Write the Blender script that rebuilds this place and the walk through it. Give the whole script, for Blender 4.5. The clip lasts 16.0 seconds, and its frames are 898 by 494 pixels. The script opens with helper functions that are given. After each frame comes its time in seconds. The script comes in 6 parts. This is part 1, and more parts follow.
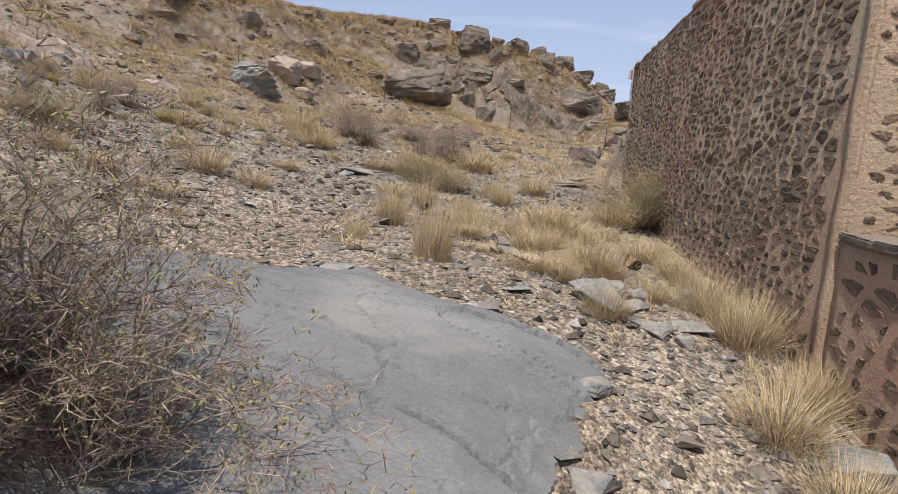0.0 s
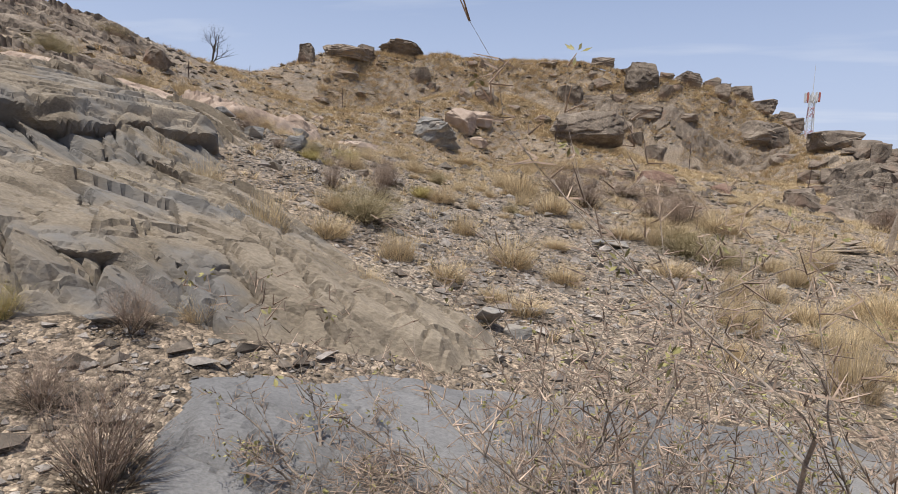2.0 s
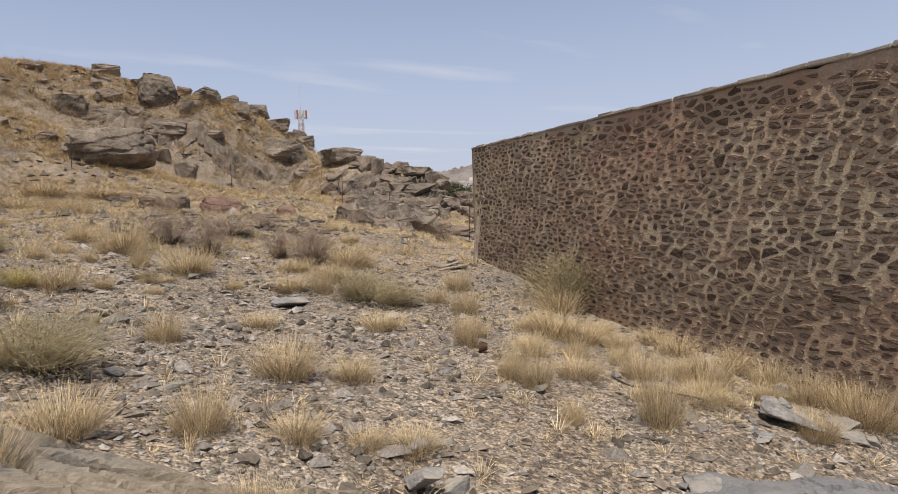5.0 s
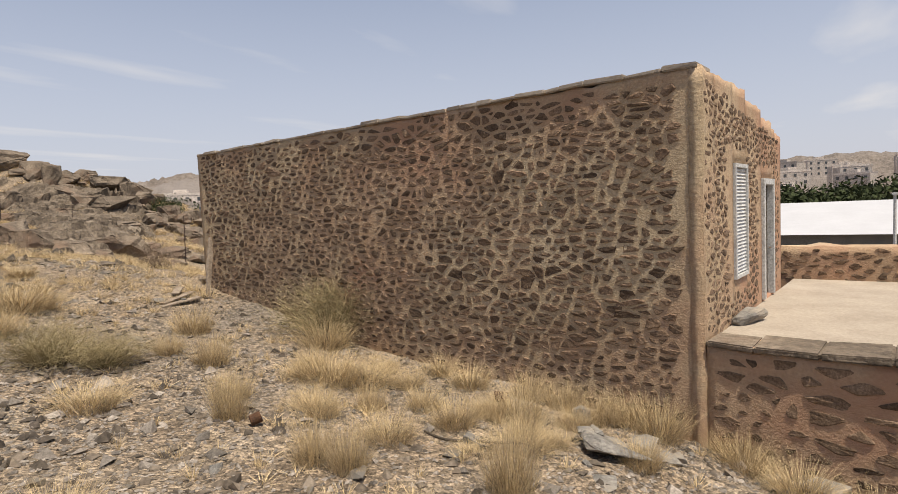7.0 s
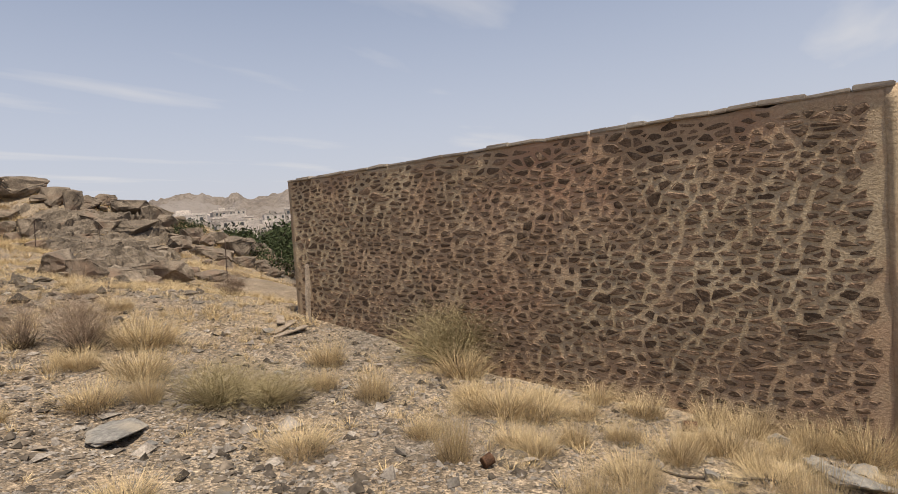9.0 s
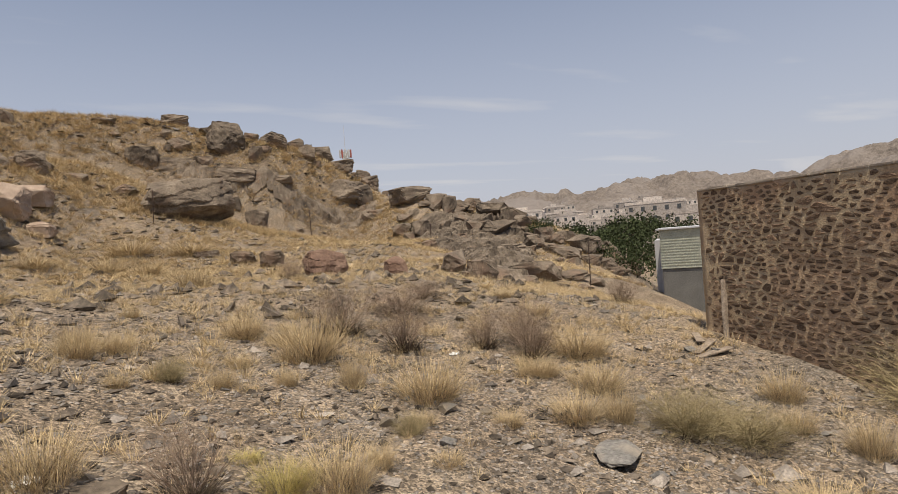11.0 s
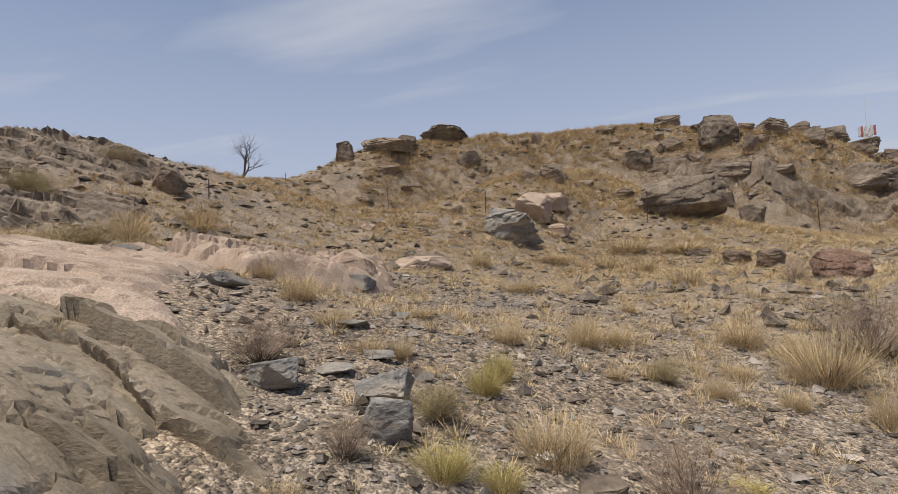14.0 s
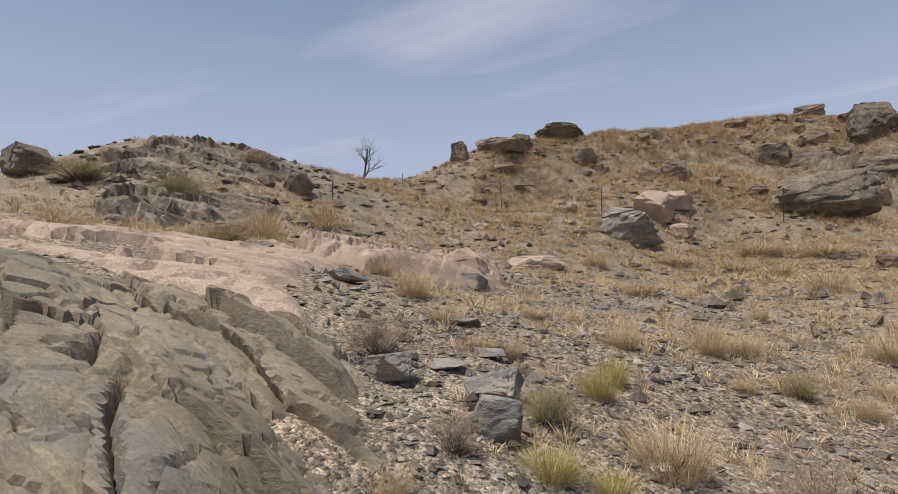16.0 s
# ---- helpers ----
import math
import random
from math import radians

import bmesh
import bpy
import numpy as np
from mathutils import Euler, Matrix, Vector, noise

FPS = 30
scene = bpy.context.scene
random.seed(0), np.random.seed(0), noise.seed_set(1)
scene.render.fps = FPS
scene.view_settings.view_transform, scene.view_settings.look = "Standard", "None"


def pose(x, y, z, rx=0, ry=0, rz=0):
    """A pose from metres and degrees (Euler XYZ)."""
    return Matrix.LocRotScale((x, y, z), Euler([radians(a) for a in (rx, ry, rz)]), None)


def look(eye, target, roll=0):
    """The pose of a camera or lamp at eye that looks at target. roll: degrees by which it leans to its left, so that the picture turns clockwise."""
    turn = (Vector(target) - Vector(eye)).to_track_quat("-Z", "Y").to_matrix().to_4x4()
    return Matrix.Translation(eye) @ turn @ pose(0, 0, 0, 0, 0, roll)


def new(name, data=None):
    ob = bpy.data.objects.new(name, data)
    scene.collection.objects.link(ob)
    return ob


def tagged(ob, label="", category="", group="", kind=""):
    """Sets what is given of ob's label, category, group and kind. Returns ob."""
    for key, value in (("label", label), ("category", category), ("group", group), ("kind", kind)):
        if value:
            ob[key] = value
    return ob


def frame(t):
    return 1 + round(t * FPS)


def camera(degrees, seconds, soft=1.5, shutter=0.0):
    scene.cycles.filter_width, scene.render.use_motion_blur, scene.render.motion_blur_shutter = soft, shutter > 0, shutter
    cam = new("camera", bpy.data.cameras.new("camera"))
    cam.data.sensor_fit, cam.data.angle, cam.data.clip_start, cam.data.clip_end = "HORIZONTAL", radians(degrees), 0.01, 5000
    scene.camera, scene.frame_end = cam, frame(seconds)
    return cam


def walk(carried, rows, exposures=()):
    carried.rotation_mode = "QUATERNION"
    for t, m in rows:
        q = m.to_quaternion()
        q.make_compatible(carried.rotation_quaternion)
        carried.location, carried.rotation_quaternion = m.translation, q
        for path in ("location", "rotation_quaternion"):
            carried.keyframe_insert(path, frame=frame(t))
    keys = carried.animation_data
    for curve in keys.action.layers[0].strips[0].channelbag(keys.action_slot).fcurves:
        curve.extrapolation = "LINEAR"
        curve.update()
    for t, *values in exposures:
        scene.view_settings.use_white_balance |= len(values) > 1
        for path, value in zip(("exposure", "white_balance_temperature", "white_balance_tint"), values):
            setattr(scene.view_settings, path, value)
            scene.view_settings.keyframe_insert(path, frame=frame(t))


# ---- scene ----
cam = camera(75.7, 16.0, 0.8)
# seconds, eye x y z, yaw to the left, pitch up, lean to the left
ROWS = [
    (0.0, 0.000, 0.000, 1.500, -0.80, -7.99, 4.36),
    (0.5, -0.573, 0.151, 1.492, -1.22, -7.62, 4.68),
    (1.0, -0.989, 0.236, 1.659, 0.16, -7.14, 4.48),
    (1.5, -1.437, 0.380, 1.872, 5.65, -5.19, 3.71),
    (2.0, -1.983, 0.427, 1.998, 13.66, -5.31, 2.89),
    (2.5, -2.365, 0.595, 2.333, 14.88, -4.66, 3.30),
    (3.0, -2.819, 0.884, 2.490, 11.28, -3.85, 0.84),
    (3.5, -3.303, 1.097, 2.508, -0.26, -2.99, -1.17),
    (4.0, -3.689, 1.360, 2.533, -9.92, -3.08, -1.94),
    (4.5, -4.026, 1.566, 2.596, -21.22, -3.52, -2.25),
    (5.0, -4.172, 1.824, 2.640, -31.69, -3.91, -2.06),
    (5.2, -4.148, 1.975, 2.655, -36.17, -4.15, -1.89),
    (7.3, -3.688, 3.629, 2.738, -60.33, -3.21, -2.50),
    (7.5, -3.749, 3.850, 2.728, -60.63, -2.89, -2.51),
    (8.0, -3.967, 4.322, 2.786, -60.68, -2.52, -2.93),
    (8.2, -4.063, 4.498, 2.798, -60.55, -2.41, -3.40),
    (10.3, -5.528, 6.012, 3.492, -50.14, -1.79, -3.83),
    (10.5, -5.611, 6.122, 3.513, -44.26, -1.41, -4.06),
    (11.0, -5.661, 6.330, 3.507, -28.02, -0.61, -4.43),
    (11.5, -5.616, 6.372, 3.520, -18.64, -0.05, -4.81),
    (12.0, -5.603, 6.430, 3.527, -13.74, 0.32, -4.59),
    (12.5, -5.658, 6.428, 3.530, -8.91, 0.71, -4.32),
    (13.0, -5.704, 6.388, 3.553, -2.88, 1.16, -4.22),
    (13.5, -5.730, 6.431, 3.571, 9.29, 1.98, -3.88),
    (14.0, -5.690, 6.594, 3.562, 17.86, 2.41, -3.42),
    (14.5, -5.694, 6.600, 3.562, 22.61, 2.59, -2.93),
    (15.0, -5.678, 6.590, 3.564, 25.74, 2.68, -2.62),
    (15.5, -5.675, 6.587, 3.564, 27.60, 2.69, -2.23),
    (16.0, -5.674, 6.584, 3.562, 29.01, 2.88, -2.25),
]
def carried_pose(x, y, z, yaw, pitch, lean):
    return Matrix.Translation((x, y, z)) @ pose(0, 0, 0, 0, 0, yaw) @ pose(0, 0, 0, 90 + pitch) @ pose(0, 0, 0, 0, 0, lean)


walk(cam, [(r[0], carried_pose(*r[1:])) for r in ROWS], [(0.0, 0.22, 6100, 10), (1.0, 0.36, 6150, 10), (2.0, 0.16, 6200, 10), (3.0, 0.12, 6100, 10), (5.2, 0.08, 6600, 10), (7.3, 0.17, 7200, 10), (8.2, 0.18, 7200, 10), (11.0, -0.06, 7150, 10), (13.0, -0.06, 6800, 10), (16.0, -0.05, 6500, 10)])

# ---- light ----
SUN_ELEVATION, SUN_AZIMUTH = 70.0, 205.0  # azimuth in degrees clockwise from +y
world = bpy.data.worlds.new("sky")
world.use_nodes = True
scene.world = world
wt = world.node_tree
wt.nodes.clear()
sky = wt.nodes.new("ShaderNodeTexSky")
sky.sky_type = "NISHITA"
sky.sun_disc = False
sky.sun_elevation = radians(SUN_ELEVATION)
sky.sun_rotation = radians(SUN_AZIMUTH)
sky.altitude, sky.air_density, sky.dust_density, sky.ozone_density = 1200, 1.0, 3.0, 1.5
# haze that whitens the sky towards the horizon, and a few thin clouds
coords = wt.nodes.new("ShaderNodeTexCoord")
split = wt.nodes.new("ShaderNodeSeparateXYZ")
wt.links.new(coords.outputs["Generated"], split.inputs["Vector"])
haze = wt.nodes.new("ShaderNodeMapRange")
for socket, value in (("From Min", 0.0), ("From Max", 0.5), ("To Min", 0.95), ("To Max", 0.14)):
    haze.inputs[socket].default_value = value
wt.links.new(split.outputs["Z"], haze.inputs["Value"])
dim = wt.nodes.new("ShaderNodeVectorMath")
dim.operation = "SCALE"
dim.inputs["Scale"].default_value = 0.13
wt.links.new(sky.outputs["Color"], dim.inputs[0])
hazy = wt.nodes.new("ShaderNodeMix")
hazy.data_type = "RGBA"
hazy.inputs["B"].default_value = (0.51, 0.542, 0.668, 1)
wt.links.new(haze.outputs["Result"], hazy.inputs["Factor"])
wt.links.new(dim.outputs["Vector"], hazy.inputs["A"])
# the cloud layer is flat: directions are projected onto a level sheet
lift = wt.nodes.new("ShaderNodeMath")
lift.operation = "MAXIMUM"
lift.inputs[1].default_value = 0.08
wt.links.new(split.outputs["Z"], lift.inputs[0])
level = wt.nodes.new("ShaderNodeVectorMath")
level.operation = "DIVIDE"
wt.links.new(coords.outputs["Generated"], level.inputs[0])
wt.links.new(lift.outputs["Value"], level.inputs[1])
turned = wt.nodes.new("ShaderNodeMapping")
turned.inputs["Rotation"].default_value = (0, 0, radians(25))
turned.inputs["Scale"].default_value = (0.35, 0.95, 1.0)
turned.inputs["Location"].default_value = (0.6, 0.15, 0)
wt.links.new(level.outputs["Vector"], turned.inputs["Vector"])
cloud = wt.nodes.new("ShaderNodeTexNoise")
cloud.inputs["Scale"].default_value, cloud.inputs["Detail"].default_value, cloud.inputs["Roughness"].default_value = 1.0, 5, 0.5
wt.links.new(turned.outputs["Vector"], cloud.inputs["Vector"])
veil = wt.nodes.new("ShaderNodeMapRange")
for socket, value in (("From Min", 0.56), ("From Max", 0.78), ("To Min", 0.0), ("To Max", 0.7)):
    veil.inputs[socket].default_value = value
wt.links.new(cloud.outputs["Fac"], veil.inputs["Value"])
clouded = wt.nodes.new("ShaderNodeMix")
clouded.data_type = "RGBA"
clouded.inputs["B"].default_value = (0.66, 0.68, 0.74, 1)
wt.links.new(veil.outputs["Result"], clouded.inputs["Factor"])
wt.links.new(hazy.outputs["Result"], clouded.inputs["A"])
sky_bg = wt.nodes.new("ShaderNodeBackground")
sky_bg.inputs["Strength"].default_value = 1.0
sky_out = wt.nodes.new("ShaderNodeOutputWorld")
wt.links.new(clouded.outputs["Result"], sky_bg.inputs["Color"])
wt.links.new(sky_bg.outputs["Background"], sky_out.inputs["Surface"])
sun = new("sun", bpy.data.lights.new("sun", "SUN"))
sun.data.energy, sun.data.angle, sun.data.color = 5.0, radians(0.6), (1.0, 0.945, 0.85)
_a, _e = radians(SUN_AZIMUTH), radians(SUN_ELEVATION)
SUN_WAY = Vector((math.sin(_a) * math.cos(_e), math.cos(_a) * math.cos(_e), math.sin(_e)))
sun.matrix_world = look((0, 0, 40), Vector((0, 0, 40)) - SUN_WAY)


# ---- materials ----
def material(name, colours, rough=0.9, scale=4.0, fine=40.0, bump=0.4, bump_scale=60.0, stretch=(1, 1, 1), stain=None, vary=0.0, island=False, metal=0.0, spec=0.3, contrast=0.44):
    """Two scales of noise between colours, a fine grain, a bump, and a tint of its own for each object or piece."""
    m = bpy.data.materials.new(name)
    m.use_nodes = True
    t = m.node_tree
    n, l = t.nodes, t.links
    b = n["Principled BSDF"]
    b.inputs["Roughness"].default_value = rough
    b.inputs["Metallic"].default_value = metal
    b.inputs["Specular IOR Level"].default_value = spec
    tc = n.new("ShaderNodeNewGeometry") if island == "world" else n.new("ShaderNodeTexCoord")
    mp = n.new("ShaderNodeMapping")
    mp.inputs["Scale"].default_value = stretch
    l.new(tc.outputs["Position" if island == "world" else "Object"], mp.inputs["Vector"])
    big = n.new("ShaderNodeTexNoise")
    big.inputs["Scale"].default_value, big.inputs["Detail"].default_value, big.inputs["Roughness"].default_value = scale, 6, 0.62
    l.new(mp.outputs["Vector"], big.inputs["Vector"])
    ramp = n.new("ShaderNodeValToRGB")
    while len(ramp.color_ramp.elements) < len(colours):
        ramp.color_ramp.elements.new(0.5)
    for i, c in enumerate(colours):
        ramp.color_ramp.elements[i].position = 0.3 + 0.4 * i / max(1, len(colours) - 1)
        ramp.color_ramp.elements[i].color = (*c, 1)
    l.new(big.outputs["Fac"], ramp.inputs["Fac"])
    small = n.new("ShaderNodeTexNoise")
    small.inputs["Scale"].default_value, small.inputs["Detail"].default_value, small.inputs["Roughness"].default_value = fine, 4, 0.7
    l.new(mp.outputs["Vector"], small.inputs["Vector"])
    grain = n.new("ShaderNodeMapRange")
    grain.inputs["From Min"].default_value, grain.inputs["From Max"].default_value = 0.3, 0.7
    grain.inputs["To Min"].default_value, grain.inputs["To Max"].default_value = 1 - contrast, 1 + contrast
    l.new(small.outputs["Fac"], grain.inputs["Value"])
    mul = n.new("ShaderNodeVectorMath")
    mul.operation = "SCALE"
    l.new(ramp.outputs["Color"], mul.inputs[0])
    l.new(grain.outputs["Result"], mul.inputs["Scale"])
    colour = mul.outputs["Vector"]
    if vary:
        info = n.new("ShaderNodeNewGeometry") if island else n.new("ShaderNodeObjectInfo")
        rnd = n.new("ShaderNodeMapRange")
        rnd.inputs["To Min"].default_value, rnd.inputs["To Max"].default_value = 1 - vary, 1 + vary
        l.new(info.outputs["Random Per Island" if island else "Random"], rnd.inputs["Value"])
        mul2 = n.new("ShaderNodeVectorMath")
        mul2.operation = "SCALE"
        l.new(colour, mul2.inputs[0])
        l.new(rnd.outputs["Result"], mul2.inputs["Scale"])
        colour = mul2.outputs["Vector"]
    if stain:
        sc, low, high, col = stain
        sn = n.new("ShaderNodeTexNoise")
        sn.inputs["Scale"].default_value, sn.inputs["Detail"].default_value, sn.inputs["Roughness"].default_value = sc, 8, 0.65
        off = n.new("ShaderNodeVectorMath")
        off.inputs[1].default_value = (17.3, 4.1, 9.7)
        l.new(mp.outputs["Vector"], off.inputs[0])
        l.new(off.outputs["Vector"], sn.inputs["Vector"])
        sr = n.new("ShaderNodeMapRange")
        sr.inputs["From Min"].default_value, sr.inputs["From Max"].default_value = low, high
        l.new(sn.outputs["Fac"], sr.inputs["Value"])
        mix = n.new("ShaderNodeMix")
        mix.data_type = "RGBA"
        l.new(sr.outputs["Result"], mix.inputs["Factor"])
        l.new(colour, mix.inputs["A"])
        mix.inputs["B"].default_value = (*col, 1)
        colour = mix.outputs["Result"]
    l.new(colour, b.inputs["Base Color"])
    if bump:
        bn = n.new("ShaderNodeTexNoise")
        bn.inputs["Scale"].default_value, bn.inputs["Detail"].default_value, bn.inputs["Roughness"].default_value = bump_scale, 5, 0.65
        l.new(mp.outputs["Vector"], bn.inputs["Vector"])
        bp = n.new("ShaderNodeBump")
        bp.inputs["Strength"].default_value, bp.inputs["Distance"].default_value = bump, 0.6 / bump_scale
        l.new(bn.outputs["Fac"], bp.inputs["Height"])
        l.new(bp.outputs["Normal"], b.inputs["Normal"])
    return m


def pebbly(m, scale, dark, depth):
    """Adds packed pebbles to a soil: cells with their own tints, dark gaps and a bump."""
    t = m.node_tree
    n, l = t.nodes, t.links
    b = n["Principled BSDF"]
    tc = n.new("ShaderNodeTexCoord")
    colour = b.inputs["Base Color"].links[0].from_socket
    height = None
    for k, sc in enumerate((scale, scale * 2.7)):
        vo = n.new("ShaderNodeTexVoronoi")
        vo.inputs["Scale"].default_value, vo.inputs["Randomness"].default_value = sc, 1.0
        l.new(tc.outputs["Object"], vo.inputs["Vector"])
        sep = n.new("ShaderNodeSeparateColor")
        l.new(vo.outputs["Color"], sep.inputs["Color"])
        mr = n.new("ShaderNodeMapRange")
        mr.inputs["To Min"].default_value, mr.inputs["To Max"].default_value = 1 - dark, 1 + dark
        l.new(sep.outputs["Red"], mr.inputs["Value"])
        ml = n.new("ShaderNodeVectorMath")
        ml.operation = "SCALE"
        l.new(colour, ml.inputs[0])
        l.new(mr.outputs["Result"], ml.inputs["Scale"])
        colour = ml.outputs["Vector"]
        bp = n.new("ShaderNodeBump")
        bp.inputs["Strength"].default_value, bp.inputs["Distance"].default_value, bp.invert = depth, 0.5 / sc, True
        l.new(vo.outputs["Distance"], bp.inputs["Height"])
        if height is None:
            l.new(b.inputs["Normal"].links[0].from_socket, bp.inputs["Normal"])
        else:
            l.new(height, bp.inputs["Normal"])
        height = bp.outputs["Normal"]
    l.new(colour, b.inputs["Base Color"])
    l.new(height, b.inputs["Normal"])
    return m


SOIL = pebbly(material("stony_soil", [(0.155, 0.115, 0.079), (0.228, 0.175, 0.124), (0.29, 0.232, 0.17)], scale=0.9, fine=28, bump=0.7, bump_scale=26, stain=(0.35, 0.5, 0.66, (0.185, 0.155, 0.125))), 21, 0.5, 1.0)
SLATE = material("grey_slate", [(0.115, 0.108, 0.1), (0.19, 0.178, 0.162), (0.26, 0.24, 0.215)], scale=1.6, fine=22, bump=0.5, bump_scale=18, stretch=(1, 1.0, 2.5), stain=(1.2, 0.5, 0.66, (0.34, 0.29, 0.23)))
SCHIST = material("tan_schist", [(0.132, 0.105, 0.074), (0.212, 0.171, 0.123), (0.285, 0.234, 0.172)], scale=0.9, fine=34, bump=0.6, bump_scale=30, stretch=(0.7, 1.5, 1.5), stain=(0.55, 0.5, 0.6, (0.16, 0.146, 0.129)), contrast=0.3)
GRANITE = material("pink_granite", [(0.255, 0.185, 0.138), (0.345, 0.262, 0.2), (0.415, 0.325, 0.255)], scale=1.4, fine=45, bump=0.8, bump_scale=40, stain=(0.7, 0.58, 0.72, (0.25, 0.17, 0.13)))
BOULDER = material("weathered_granite", [(0.07, 0.054, 0.041), (0.165, 0.13, 0.098), (0.265, 0.214, 0.162)], scale=0.7, fine=9, bump=0.8, bump_scale=7, vary=0.16, stain=(0.5, 0.57, 0.72, (0.2, 0.135, 0.095)))
SLABSTONE = material("blue_grey_slate", [(0.115, 0.11, 0.106), (0.158, 0.151, 0.146), (0.205, 0.196, 0.187)], scale=0.9, fine=60, bump=0.5, bump_scale=30, stretch=(0.7, 1.5, 1.0), stain=(0.7, 0.55, 0.75, (0.27, 0.243, 0.208)), contrast=0.24)
CHIPS = material("stone_chips", [(0.14, 0.121, 0.104), (0.21, 0.182, 0.156), (0.3, 0.262, 0.224)], scale=3, fine=40, bump=0.3, bump_scale=50, vary=0.5, island=True)
RUSTROCK = material("rusty_rock", [(0.12, 0.07, 0.05), (0.19, 0.118, 0.085), (0.26, 0.175, 0.13)], scale=0.9, fine=12, bump=0.9, bump_scale=10, vary=0.15)
DARKCHIPS = material("dark_stones", [(0.05, 0.04, 0.032), (0.11, 0.088, 0.068), (0.19, 0.155, 0.12)], scale=1.5, fine=12, bump=0.3, bump_scale=12, vary=0.5, island=True)
STONE = material("wall_stone", [(0.09, 0.058, 0.038), (0.155, 0.103, 0.068), (0.225, 0.158, 0.108)], scale=5, fine=40, bump=0.7, bump_scale=40, vary=0.45)
STONES = material("wall_stone_rest", [(0.09, 0.058, 0.038), (0.155, 0.103, 0.068), (0.225, 0.158, 0.108)], scale=5, fine=40, bump=0.7, bump_scale=40, vary=0.45, island=True)
MORTAR = material("earth_mortar", [(0.36, 0.268, 0.17), (0.445, 0.342, 0.226), (0.51, 0.405, 0.278)], scale=1.2, fine=30, bump=0.9, bump_scale=30, stain=(0.3, 0.4, 0.64, (0.39, 0.215, 0.14)), contrast=0.25)
PLASTER = material("sandy_plaster", [(0.3, 0.252, 0.203), (0.35, 0.298, 0.242), (0.4, 0.342, 0.28)], scale=1.5, fine=25, bump=0.4, bump_scale=30, contrast=0.15)
IRON = material("rusty_iron", [(0.035, 0.03, 0.028), (0.08, 0.05, 0.04), (0.06, 0.05, 0.05)], rough=0.75, scale=14, fine=60, bump=0.3, bump_scale=80, metal=0.4)


# ---- helpers of this scene ----
def part(name, bm, mat, parent=None, label="", smooth=False):
    me = bpy.data.meshes.new(name)
    bm.to_mesh(me)
    bm.free()
    return place(name, me, mat, parent, label, smooth)


def place(name, me, mat, parent=None, label="", smooth=False):
    if smooth:
        me.polygons.foreach_set("use_smooth", [True] * len(me.polygons))
    me.materials.append(mat)
    ob = new(name, me)
    if parent:
        ob.parent = parent
    if label:
        ob["label"] = label
    return ob


def mesh_of(name, verts, faces):
    me = bpy.data.meshes.new(name)
    me.from_pydata(np.asarray(verts).tolist(), [], faces if isinstance(faces, list) else faces.tolist())
    me.update()
    return me


def box(bm, x0, y0, z0, x1, y1, z1, bevel=0.0):
    m = Matrix.Translation(((x0 + x1) / 2, (y0 + y1) / 2, (z0 + z1) / 2)) @ Matrix.Diagonal((x1 - x0, y1 - y0, z1 - z0, 1))
    got = bmesh.ops.create_cube(bm, size=1, matrix=m)
    if bevel:
        edges = {e for v in got["verts"] for e in v.link_edges}
        bmesh.ops.bevel(bm, geom=list(edges), offset=bevel, segments=2, affect="EDGES")


def waves(x, y, seed, octaves=4, gain=0.5):
    """Smooth value noise on arrays, about -1 to 1."""
    total, amp, norm = np.zeros(np.broadcast(x, y).shape), 1.0, 0.0
    for k in range(octaves):
        f = 2.0 ** k
        xs, ys = x * f + 31.7 * k + seed * 7.13, y * f - 17.9 * k + seed * 3.71
        ix, iy = np.floor(xs).astype(np.int64), np.floor(ys).astype(np.int64)
        fx, fy = xs - ix, ys - iy
        fx, fy = fx * fx * (3 - 2 * fx), fy * fy * (3 - 2 * fy)

        def lattice(a, b):
            h = (a * 374761393 + b * 668265263 + seed * 974711) & 0xFFFFFFFF
            h = ((h ^ (h >> 13)) * 1274126177) & 0xFFFFFFFF
            return ((h ^ (h >> 16)) & 0xFFFF) / 32767.5 - 1
        v = (lattice(ix, iy) * (1 - fx) + lattice(ix + 1, iy) * fx) * (1 - fy) + (lattice(ix, iy + 1) * (1 - fx) + lattice(ix + 1, iy + 1) * fx) * fy
        total += amp * v
        norm += amp
        amp *= gain
    return total / norm


